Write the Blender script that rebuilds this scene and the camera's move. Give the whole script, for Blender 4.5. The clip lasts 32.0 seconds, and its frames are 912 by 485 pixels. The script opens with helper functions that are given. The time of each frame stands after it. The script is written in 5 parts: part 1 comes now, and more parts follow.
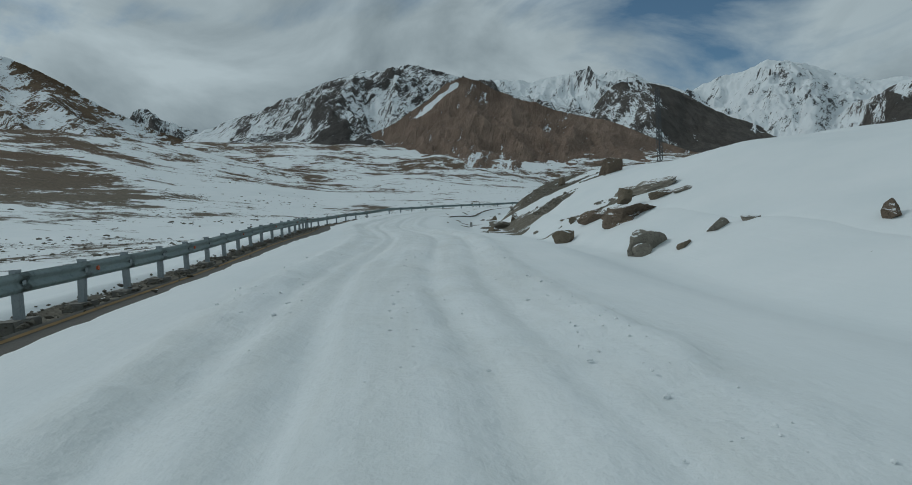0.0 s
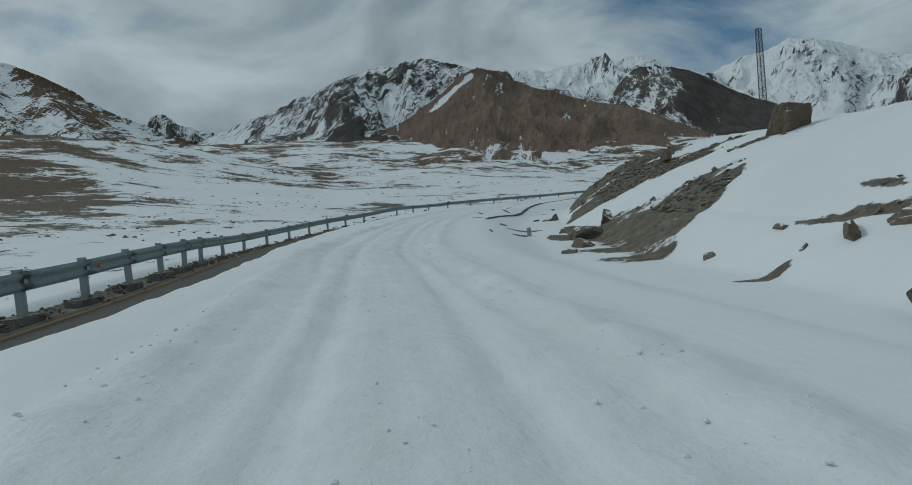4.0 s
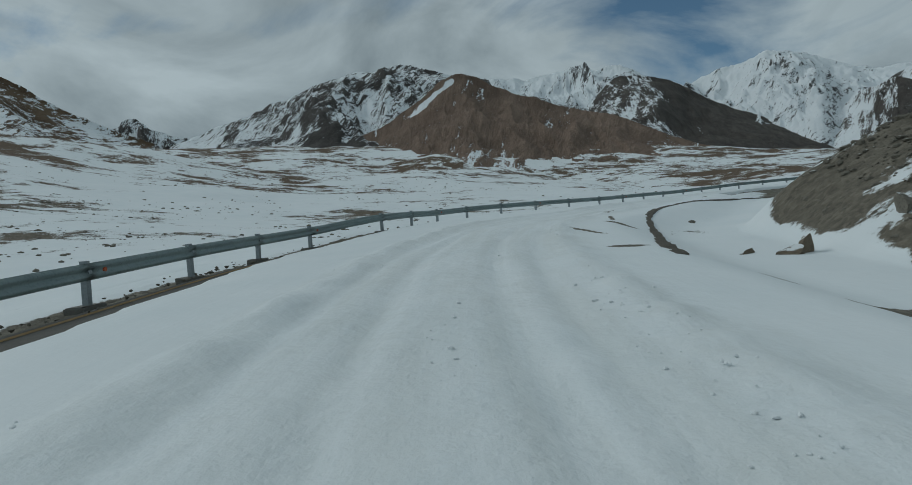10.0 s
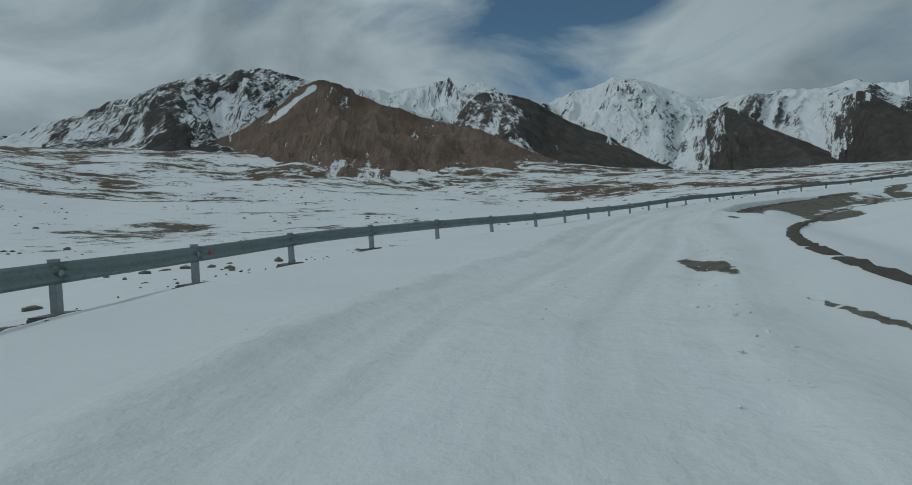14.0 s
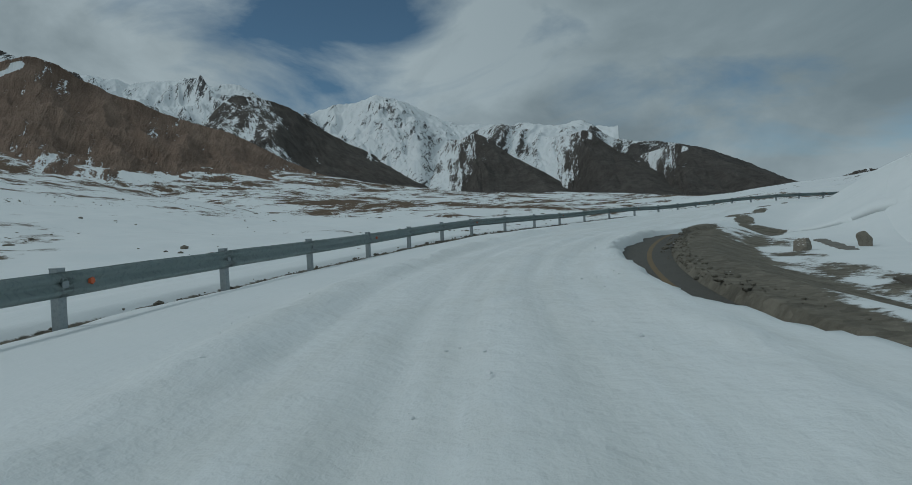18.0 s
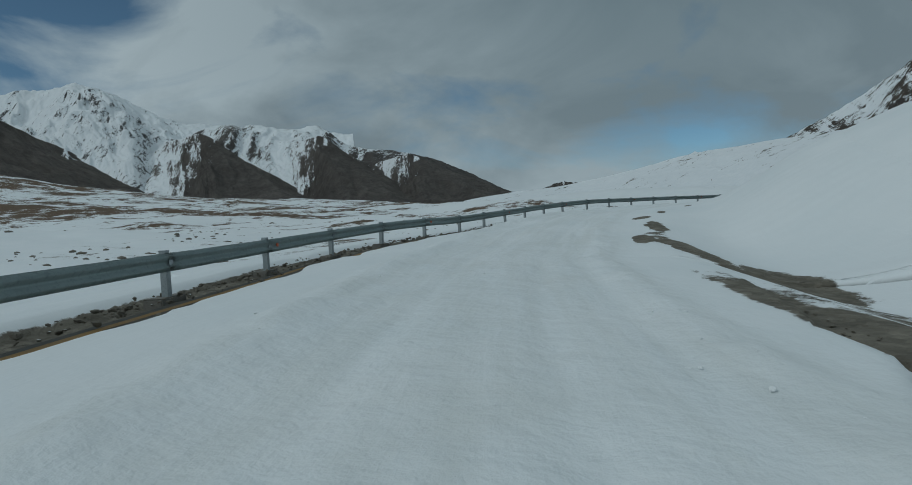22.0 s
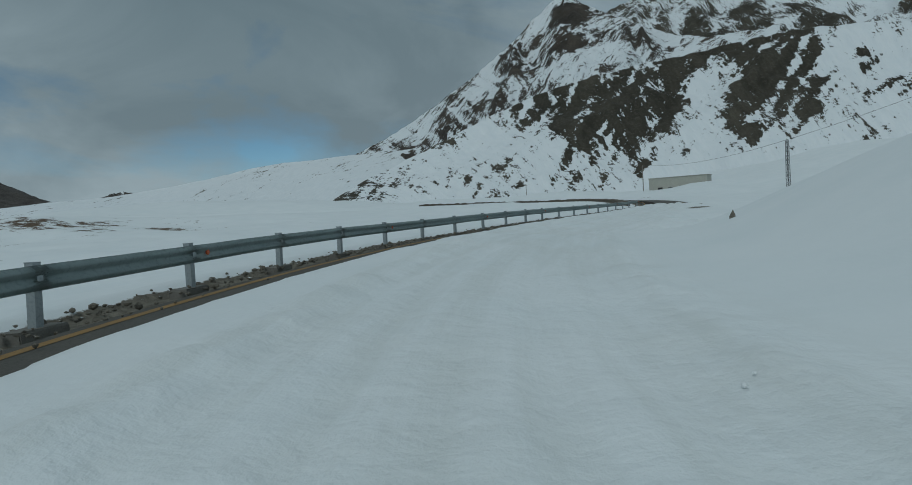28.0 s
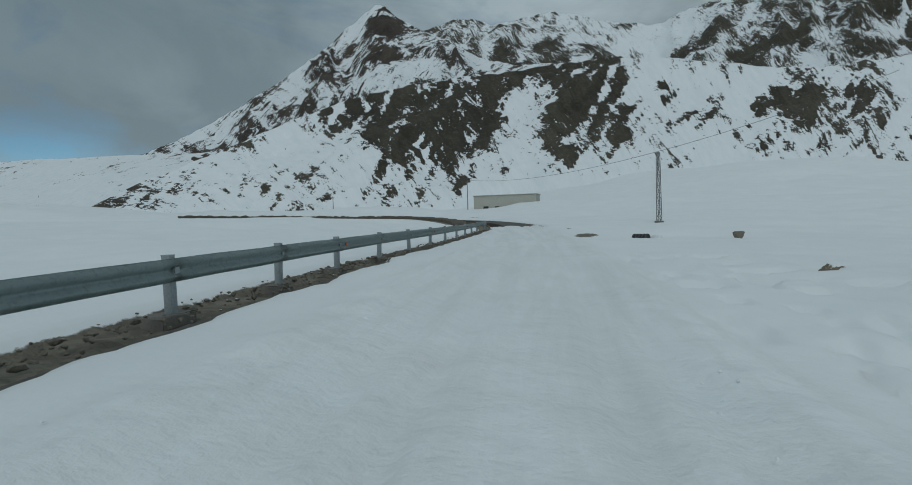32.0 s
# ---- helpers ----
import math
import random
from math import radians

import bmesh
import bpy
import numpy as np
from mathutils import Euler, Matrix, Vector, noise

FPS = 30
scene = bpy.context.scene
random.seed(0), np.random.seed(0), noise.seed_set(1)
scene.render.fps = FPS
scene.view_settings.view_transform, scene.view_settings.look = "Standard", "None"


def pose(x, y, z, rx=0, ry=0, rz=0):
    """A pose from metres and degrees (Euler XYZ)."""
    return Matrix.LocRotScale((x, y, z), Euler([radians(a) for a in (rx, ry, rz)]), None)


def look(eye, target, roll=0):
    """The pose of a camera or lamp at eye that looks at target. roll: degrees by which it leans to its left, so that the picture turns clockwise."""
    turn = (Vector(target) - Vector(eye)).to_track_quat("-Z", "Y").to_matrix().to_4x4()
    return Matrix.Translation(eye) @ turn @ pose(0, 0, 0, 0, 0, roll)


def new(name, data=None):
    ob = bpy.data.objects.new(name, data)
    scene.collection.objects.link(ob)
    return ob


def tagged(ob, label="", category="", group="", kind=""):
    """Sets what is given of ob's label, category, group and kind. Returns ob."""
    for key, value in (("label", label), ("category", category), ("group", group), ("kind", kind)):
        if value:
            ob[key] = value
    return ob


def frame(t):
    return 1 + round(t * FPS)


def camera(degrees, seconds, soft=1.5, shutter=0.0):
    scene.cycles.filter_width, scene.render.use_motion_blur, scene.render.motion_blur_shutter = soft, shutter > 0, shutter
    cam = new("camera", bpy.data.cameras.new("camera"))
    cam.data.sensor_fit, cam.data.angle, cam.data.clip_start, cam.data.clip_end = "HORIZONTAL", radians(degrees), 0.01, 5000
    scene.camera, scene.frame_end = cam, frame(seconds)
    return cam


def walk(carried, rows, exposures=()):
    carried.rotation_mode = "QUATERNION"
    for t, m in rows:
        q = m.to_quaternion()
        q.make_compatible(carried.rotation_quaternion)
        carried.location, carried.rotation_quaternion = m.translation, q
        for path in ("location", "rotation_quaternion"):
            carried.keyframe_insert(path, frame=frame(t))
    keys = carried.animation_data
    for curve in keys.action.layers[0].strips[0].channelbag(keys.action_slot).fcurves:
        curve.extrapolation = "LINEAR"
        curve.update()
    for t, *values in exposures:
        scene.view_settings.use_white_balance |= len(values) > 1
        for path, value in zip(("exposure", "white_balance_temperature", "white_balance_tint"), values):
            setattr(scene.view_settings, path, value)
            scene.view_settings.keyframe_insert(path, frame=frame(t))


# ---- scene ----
# Camera: one lens, carried in a car along a snowed-up mountain road.
cam = camera(71.98, 32.0, 0.9, 0.0)
# seconds, x, y, z, yaw to the left, pitch up, roll
PATH = [
    (0, -0.00, -0.00, 1.50, 0.02, -1.53, -2.92),
    (0.5, -0.22, 2.94, 1.60, 1.14, -1.59, -5.81),
    (1, -0.63, 5.97, 1.75, 2.20, -2.37, -2.79),
    (1.5, -0.90, 8.95, 1.83, -0.03, -1.83, -3.11),
    (2, -1.04, 11.93, 1.94, -0.18, -1.31, -5.03),
    (2.5, -1.20, 14.90, 2.06, -0.77, -1.50, -4.23),
    (3, -1.25, 17.87, 2.19, -2.40, -1.96, -4.00),
    (3.5, -1.29, 20.82, 2.30, -1.16, -1.85, -5.20),
    (4, -1.44, 23.68, 2.43, 1.82, -1.92, -4.92),
    (4.5, -1.81, 26.46, 2.59, 4.37, -0.86, -4.12),
    (6.5, -4.16, 36.15, 2.58, 4.42, -1.29, -4.28),
    (7, -4.38, 38.28, 2.66, 3.78, -1.11, -4.85),
    (7.5, -4.59, 40.38, 2.78, 2.93, -1.37, -5.49),
    (8, -4.75, 42.56, 2.89, 2.11, -1.64, -4.47),
    (8.5, -4.89, 44.87, 2.98, 1.69, -0.85, -4.37),
    (9, -5.00, 47.21, 3.08, 1.07, -1.54, -4.46),
    (9.5, -5.13, 49.61, 3.18, 0.33, -1.36, -4.54),
    (10, -5.21, 51.90, 3.29, -0.29, -1.32, -4.59),
    (10.5, -5.31, 54.41, 3.42, -1.11, -1.10, -4.56),
    (11, -5.30, 57.09, 3.55, -2.32, -1.33, -4.66),
    (11.5, -5.23, 59.96, 3.68, -3.57, -1.11, -4.48),
    (12, -5.06, 62.86, 3.83, -4.78, -0.93, -5.42),
    (12.5, -4.82, 65.78, 4.00, -6.03, -1.72, -5.40),
    (13, -4.44, 68.80, 4.14, -8.04, -1.06, -4.99),
    (13.5, -4.05, 71.62, 4.26, -10.19, -1.34, -4.63),
    (14, -3.55, 74.39, 4.38, -12.68, -1.16, -4.09),
    (14.5, -2.92, 77.06, 4.47, -15.14, -1.05, -3.70),
    (16.5, 4.65, 88.82, 4.97, -25.59, -1.49, -1.73),
    (17, 6.19, 91.71, 5.06, -28.31, -0.60, -2.45),
    (17.5, 7.78, 94.49, 5.18, -30.98, -1.29, -2.68),
    (18, 9.52, 97.29, 5.31, -34.39, -1.10, -2.30),
    (18.5, 11.47, 100.03, 5.45, -37.87, -1.28, -2.02),
    (19, 13.53, 102.62, 5.59, -40.93, -1.53, -2.58),
    (19.5, 15.66, 105.09, 5.71, -43.80, -1.35, -3.13),
    (20, 17.62, 107.28, 5.81, -47.12, -1.57, -2.32),
    (20.5, 19.79, 109.31, 5.90, -49.86, -1.66, -2.95),
    (21, 22.18, 111.32, 6.01, -52.67, -1.41, -2.45),
    (21.5, 24.91, 113.42, 6.11, -55.37, -1.52, -2.74),
    (22, 27.83, 115.32, 6.24, -58.03, -1.53, -2.86),
    (22.5, 30.85, 117.14, 6.36, -60.67, -1.62, -2.70),
    (23, 33.96, 118.87, 6.46, -63.86, -2.28, -1.67),
    (23.5, 37.18, 120.37, 6.55, -66.74, -2.37, -3.42),
    (24, 40.35, 121.78, 6.67, -69.07, -1.66, -3.04),
    (24.5, 43.56, 123.08, 6.80, -71.76, -1.30, -1.85),
    (26.5, 57.80, 126.86, 7.85, -84.27, -2.34, -3.16),
    (27, 61.34, 127.13, 7.91, -88.23, -2.11, -2.99),
    (27.5, 65.00, 127.16, 8.01, -92.03, -2.08, -3.33),
    (28, 68.70, 126.95, 8.08, -95.53, -2.43, -3.37),
    (28.5, 72.30, 126.56, 8.14, -99.12, -2.62, -3.12),
    (29, 75.85, 125.94, 8.18, -102.59, -2.60, -3.68),
    (29.5, 79.16, 125.18, 8.23, -105.28, -2.32, -3.84),
    (30, 82.28, 124.34, 8.28, -107.00, -2.62, -3.45),
    (30.5, 85.33, 123.46, 8.36, -108.14, -2.44, -3.22),
    (31, 88.27, 122.53, 8.42, -109.96, -2.16, -2.51),
    (31.5, 91.33, 121.48, 8.46, -111.05, -2.41, -2.34),
    (32, 94.23, 120.42, 8.50, -112.77, -1.72, -1.57),
]


def aim(x, y, z, yaw, pitch, roll):
    a, b = radians(yaw), radians(pitch)
    ahead = Vector((-math.sin(a) * math.cos(b), math.cos(a) * math.cos(b), math.sin(b)))
    eye = Vector((x, y, z))
    return look(eye, eye + ahead, roll)


walk(cam, [(row[0], aim(*row[1:])) for row in PATH],
     [(0, -0.04, 5980, 4), (9, -0.14, 5980, 3.5), (14, -0.16, 5950, 3.5), (20, -0.2, 5920, 3.5), (27, -0.2, 5820, 1.5), (32, -0.07, 5950, 4)])

# ---- light: bright overcast with broken cloud, a soft sun behind thin cloud ----
SUN_AZ, SUN_EL = radians(-65), radians(42)      # azimuth clockwise from +y
world = bpy.data.worlds.new("sky")
world.use_nodes = True
scene.world = world
wn, wl = world.node_tree.nodes, world.node_tree.links
wn.clear()


def wnode(kind, **values):
    n = wn.new(kind)
    for key, value in values.items():
        n.inputs[key].default_value = value
    return n


w_out = wn.new("ShaderNodeOutputWorld")
w_bg = wnode("ShaderNodeBackground", Strength=1.0)
w_sky = wn.new("ShaderNodeTexSky")
w_sky.sky_type, w_sky.sun_disc = "NISHITA", False
w_sky.sun_elevation, w_sky.sun_rotation = SUN_EL, SUN_AZ
w_sky.altitude, w_sky.air_density, w_sky.dust_density = 4500, 1.0, 0.4
w_skyval = wn.new("ShaderNodeMix")
w_skyval.data_type, w_skyval.blend_type = "RGBA", "MULTIPLY"
w_skyval.inputs["Factor"].default_value = 1.0
w_skyval.inputs["B"].default_value = (0.066, 0.073, 0.063, 1)
wl.new(w_sky.outputs[0], w_skyval.inputs["A"])
w_co = wn.new("ShaderNodeTexCoord")
w_map = wn.new("ShaderNodeMapping")
w_map.inputs["Scale"].default_value = (1.0, 1.0, 2.2)
w_map.inputs["Rotation"].default_value = (0.22, -0.18, 0.0)
w_map.inputs["Location"].default_value = (0.35, 0.1, 0.2)
wl.new(w_co.outputs["Generated"], w_map.inputs["Vector"])
w_n1 = wnode("ShaderNodeTexNoise", Scale=2.3, Detail=12.0, Roughness=0.58, Distortion=0.5)
wl.new(w_map.outputs[0], w_n1.inputs["Vector"])


def gap(az, el, wide, high, depth):
    """An opening in the cloud round a direction; azimuth and elevation in degrees."""
    a, e = radians(az), radians(el)
    off = wn.new("ShaderNodeVectorMath")
    off.operation = "SUBTRACT"
    off.inputs[1].default_value = (math.sin(a) * math.cos(e), math.cos(a) * math.cos(e), math.sin(e))
    wl.new(w_co.outputs["Generated"], off.inputs[0])
    wide_map = wn.new("ShaderNodeMapping")
    wide_map.inputs["Scale"].default_value = (1 / wide, 1 / wide, 1 / high)
    wl.new(off.outputs[0], wide_map.inputs["Vector"])
    size = wn.new("ShaderNodeVectorMath")
    size.operation = "LENGTH"
    wl.new(wide_map.outputs[0], size.inputs[0])
    r = wn.new("ShaderNodeMapRange")
    for key, value in (("From Min", 0.0), ("From Max", 1.0), ("To Min", depth), ("To Max", 0.0)):
        r.inputs[key].default_value = value
    wl.new(size.outputs["Value"], r.inputs["Value"])
    return r.outputs[0]


cover = w_n1.outputs["Fac"]
for opening in (gap(80, 6.5, 0.50, 0.075, 0.23), gap(17, 17, 0.30, 0.09, 0.30), gap(27, 20, 0.22, 0.09, 0.28), gap(23, 12.5, 0.18, 0.07, 0.22), gap(1, 20, 0.3, 0.05, 0.14), gap(-22, 18, 0.3, 0.05, 0.16), gap(64, 12, 0.25, 0.06, 0.2)):
    less = wn.new("ShaderNodeMath")
    less.operation = "SUBTRACT"
    wl.new(cover, less.inputs[0])
    wl.new(opening, less.inputs[1])
    cover = less.outputs[0]
w_r1 = wn.new("ShaderNodeValToRGB")
w_r1.color_ramp.elements[0].position, w_r1.color_ramp.elements[1].position = 0.19, 0.40
wl.new(cover, w_r1.inputs["Fac"])
w_n2 = wnode("ShaderNodeTexNoise", Scale=2.6, Detail=10.0, Roughness=0.55, Distortion=0.6)
w_map2 = wn.new("ShaderNodeMapping")
w_map2.inputs["Location"].default_value = (3.1, 1.7, 0.4)
w_map2.inputs["Scale"].default_value = (1.0, 1.0, 2.0)
wl.new(w_co.outputs["Generated"], w_map2.inputs["Vector"])
wl.new(w_map2.outputs[0], w_n2.inputs["Vector"])
w_r2 = wn.new("ShaderNodeValToRGB")
w_r2.color_ramp.elements[0].position, w_r2.color_ramp.elements[1].position = 0.36, 0.62
w_r2.color_ramp.elements[0].color = (0.225, 0.26, 0.274, 1)
w_r2.color_ramp.elements[1].color = (0.44, 0.485, 0.495, 1)
wl.new(w_n2.outputs["Fac"], w_r2.inputs["Fac"])
w_mix = wn.new("ShaderNodeMix")
w_mix.data_type = "RGBA"
wl.new(w_r1.outputs[0], w_mix.inputs["Factor"])
wl.new(w_skyval.outputs["Result"], w_mix.inputs["A"])
w_dim = wn.new("ShaderNodeMix")
w_dim.data_type = "RGBA"
w_dim.inputs["B"].default_value = (0.15, 0.192, 0.21, 1)
wl.new(gap(76, 20, 0.95, 0.44, 0.92), w_dim.inputs["Factor"])
wl.new(w_r2.outputs[0], w_dim.inputs["A"])
wl.new(w_dim.outputs["Result"], w_mix.inputs["B"])
wl.new(w_mix.outputs["Result"], w_bg.inputs["Color"])
wl.new(w_bg.outputs[0], w_out.inputs[0])

sun_data = bpy.data.lights.new("sun", "SUN")
sun_data.energy, sun_data.angle, sun_data.color = 0.8, radians(12), (1.0, 0.96, 0.9)
sun = new("sun", sun_data)
sun.matrix_world = look((400 * math.sin(SUN_AZ) * math.cos(SUN_EL), 400 * math.cos(SUN_AZ) * math.cos(SUN_EL), 400 * math.sin(SUN_EL)), (0, 0, 0))


# ---- materials ----
def material(name):
    m = bpy.data.materials.new(name)
    m.use_nodes = True
    m.node_tree.nodes.clear()
    out = m.node_tree.nodes.new("ShaderNodeOutputMaterial")
    b = m.node_tree.nodes.new("ShaderNodeBsdfPrincipled")
    m.node_tree.links.new(b.outputs[0], out.inputs[0])
    return m, b


class Net:
    """Small builder for node trees."""

    def __init__(self, m):
        self.t = m.node_tree

    def node(self, kind, **values):
        n = self.t.nodes.new(kind)
        for key, value in values.items():
            self.put(n.inputs[key], value)
        return n

    def put(self, socket, value):
        if hasattr(value, "links"):
            self.t.links.new(value, socket)
        else:
            socket.default_value = value

    def noise(self, scale, detail=6.0, rough=0.55, vec=None, distort=0.0):
        n = self.node("ShaderNodeTexNoise", Scale=scale, Detail=detail, Roughness=rough, Distortion=distort)
        self.put(n.inputs["Vector"], vec if vec is not None else self.place())
        return n.outputs["Fac"]

    def place(self, scale=(1, 1, 1)):
        g = self.t.nodes.new("ShaderNodeNewGeometry")
        if scale == (1, 1, 1):
            return g.outputs["Position"]
        mp = self.node("ShaderNodeMapping", Vector=g.outputs["Position"], Scale=scale)
        return mp.outputs[0]

    def local(self):
        return self.t.nodes.new("ShaderNodeTexCoord").outputs["Object"]

    def upright(self):
        g = self.t.nodes.new("ShaderNodeNewGeometry")
        s = self.node("ShaderNodeSeparateXYZ", Vector=g.outputs["Normal"])
        return s.outputs["Z"]

    def value(self, name):
        a = self.t.nodes.new("ShaderNodeAttribute")
        a.attribute_name = name
        return a.outputs["Fac"]

    def math(self, op, a, b=0.0, c=0.0):
        n = self.t.nodes.new("ShaderNodeMath")
        n.operation = op
        for socket, value in zip(n.inputs, (a, b, c)):
            self.put(socket, value)
        return n.outputs[0]

    def span(self, x, lo, hi, a=0.0, b=1.0):
        n = self.node("ShaderNodeMapRange")
        n.clamp = True
        for key, value in (("Value", x), ("From Min", lo), ("From Max", hi), ("To Min", a), ("To Max", b)):
            self.put(n.inputs[key], value)
        return n.outputs[0]

    def mix(self, f, a, b, kind="MIX"):
        n = self.t.nodes.new("ShaderNodeMix")
        n.data_type, n.blend_type = "RGBA", kind
        for key, value in (("Factor", f), ("A", a), ("B", b)):
            value = (*value, 1) if isinstance(value, tuple) and len(value) == 3 else value
            self.put(n.inputs[key], value)
        return n.outputs["Result"]

    def bump(self, height, strength=0.5, distance=0.05):
        n = self.node("ShaderNodeBump", Height=height, Strength=strength, Distance=distance)
        return n.outputs[0]


def snow_ground_material():
    """Snow lying on earth; 'bare' says how far the earth shows, 'tone' how green-grey (0) or red-brown (1) it is, 'churn' where wheels broke the snow."""
    m, b = material("snow_and_earth")
    n = Net(m)
    bare, tone, churn = n.value("bare"), n.value("tone"), n.value("churn")
    big, mid, fine = n.noise(0.09, 8, 0.6), n.noise(0.8, 8, 0.65), n.noise(6.0, 8, 0.7)
    edge = n.math("ADD", n.math("MULTIPLY", mid, 0.5), n.math("MULTIPLY", fine, 0.5))
    f = n.math("SUBTRACT", n.math("ADD", bare, n.math("MULTIPLY", n.math("SUBTRACT", edge, 0.5), 1.0)), 0.5)
    flow = n.place((1.0, 1.15, 1.0))
    field = n.math("ADD", n.math("MULTIPLY", n.noise(0.022, 6, 0.6, flow), 1.7), n.math("ADD", n.math("MULTIPLY", n.noise(0.10, 6, 0.65, flow, 0.4), 1.2), n.math("MULTIPLY", n.noise(0.45, 5, 0.65, flow), 0.6)))
    f = n.math("ADD", f, n.math("MULTIPLY", n.math("SUBTRACT", field, 1.75), n.value("wild")))
    f = n.span(f, -0.03, 0.05)
    snow = n.mix(n.noise(0.35, 5), (0.68, 0.735, 0.755), (0.80, 0.825, 0.835))
    dirt = n.math("MULTIPLY", n.span(n.noise(0.5, 8, 0.7), 0.5, 0.75), n.math("MULTIPLY", churn, 0.5))
    snow = n.mix(dirt, snow, (0.60, 0.62, 0.60))
    worn = n.math("MULTIPLY", n.span(n.noise(1.0, 6, 0.62, n.value_vec("lane")), 0.42, 0.62), n.math("MULTIPLY", churn, 0.45))
    snow = n.mix(worn, snow, (0.62, 0.65, 0.64))
    grit = n.noise(14.0, 9, 0.7)
    pebble = n.node("ShaderNodeTexVoronoi", Scale=5.5, Vector=n.place())
    tint = n.node("ShaderNodeSeparateColor", Color=pebble.outputs["Color"]).outputs[0]
    speck = n.math("ADD", n.math("MULTIPLY", grit, 0.6), n.math("MULTIPLY", tint, 0.45))
    grey = n.mix(speck, (0.085, 0.083, 0.07), (0.30, 0.28, 0.23))
    brown = n.mix(speck, (0.055, 0.037, 0.025), (0.2, 0.13, 0.08))
    earth = n.mix(tone, grey, brown)
    earth = n.mix(n.math("MULTIPLY", big, 0.5), earth, (0.18, 0.155, 0.115))
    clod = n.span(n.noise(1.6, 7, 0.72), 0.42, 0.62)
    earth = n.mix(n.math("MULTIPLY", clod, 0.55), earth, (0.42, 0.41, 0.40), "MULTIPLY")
    n.put(b.inputs["Base Color"], n.mix(f, snow, earth))
    n.put(b.inputs["Roughness"], n.span(f, 0, 1, 0.62, 0.95))
    b.inputs["Specular IOR Level"].default_value = 0.25
    lumps = n.math("ADD", n.math("MULTIPLY", n.noise(3.0, 6, 0.6), n.span(churn, 0, 1, 0.5, 2.0)), n.math("MULTIPLY", mid, 0.6))
    stony = n.math("SUBTRACT", grit, n.math("MULTIPLY", pebble.outputs["Distance"], 1.2))
    tracks = n.noise(1.0, 6, 0.62, n.value_vec("lane"))
    lumps = n.math("ADD", lumps, n.math("MULTIPLY", tracks, 0.7))
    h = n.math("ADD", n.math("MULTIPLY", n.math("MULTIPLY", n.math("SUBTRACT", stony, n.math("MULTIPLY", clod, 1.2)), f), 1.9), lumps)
    n.put(b.inputs["Normal"], n.bump(h, 0.5, 0.06))
    return m


def value_vec(self, name):
    a = self.t.nodes.new("ShaderNodeAttribute")
    a.attribute_name = name
    return a.outputs["Vector"]


Net.value_vec = value_vec


def mountain_material(name, snow_cover, rock_a, rock_b, size, streak=0.5, gullied=0.5, lean=0.6, drawn=0.34):
    """Rock and scree under broken snow. snow_cover: 0 none to 1 nearly whole; 'bare' adds or takes away locally.
    'fall' holds metres along the ridge and down the fall line: snow lies in streaks drawn out down the slope, leaning by 'lean'."""
    m, b = material(name)
    n = Net(m)
    up, add, gul = n.upright(), n.value("bare"), n.value("gully")
    way = n.node("ShaderNodeSeparateXYZ", Vector=n.value_vec("fall"))
    across = n.math("ADD", way.outputs["X"], n.math("MULTIPLY", way.outputs["Y"], lean))
    down = n.math("MULTIPLY", way.outputs["Y"], drawn)
    vec = n.node("ShaderNodeCombineXYZ", X=across, Y=down, Z=0.0).outputs[0]
    broad = n.noise(0.55 / size, 4, 0.6, vec, 0.4)
    ribs = n.noise(1.7 / size, 5, 0.72, vec, 0.7)
    fine, tiny = n.noise(5.5 / size, 5, 0.7, vec, 0.3), n.noise(13.0 / size, 4, 0.7)
    f = n.math("ADD", n.math("MULTIPLY", broad, 0.55), n.math("ADD", n.math("MULTIPLY", ribs, 1.25), n.math("ADD", n.math("MULTIPLY", fine, 0.95), n.math("MULTIPLY", tiny, 0.75))))
    f = n.math("ADD", f, n.math("MULTIPLY", gul, streak * 0.7))
    f = n.math("ADD", f, n.math("MULTIPLY", up, 0.35))
    f = n.math("SUBTRACT", f, add)
    f = n.span(f, 2.42 - snow_cover, 2.47 - snow_cover)
    rock = n.mix(n.span(n.noise(0.45 / size, 6, 0.6), 0.3, 0.7), rock_a, rock_b)
    rock = n.mix(n.math("MULTIPLY", n.span(ribs, 0.42, 0.62), 0.55), rock, tuple(c * 0.55 for c in rock_a))
    rock = n.mix(n.math("MULTIPLY", n.span(tiny, 0.5, 0.7), 0.5), rock, tuple(min(1.0, c * 1.4) for c in rock_b))
    # rock darkened in gullies and along random streaks; gully shade put into the colour
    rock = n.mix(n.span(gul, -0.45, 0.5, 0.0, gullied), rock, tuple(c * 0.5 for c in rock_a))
    snow = n.mix(fine, (0.64, 0.70, 0.74), (0.84, 0.86, 0.87))
    n.put(b.inputs["Base Color"], n.mix(f, rock, snow))
    b.inputs["Roughness"].default_value = 0.9
    b.inputs["Specular IOR Level"].default_value = 0.15
    relief = n.math("ADD", n.math("ADD", n.math("MULTIPLY", ribs, 1.6), fine), n.math("MULTIPLY", gul, 0.3))
    n.put(b.inputs["Normal"], n.bump(relief, n.span(f, 0.0, 1.0, 1.0, 0.35), size * 0.24))
    return m


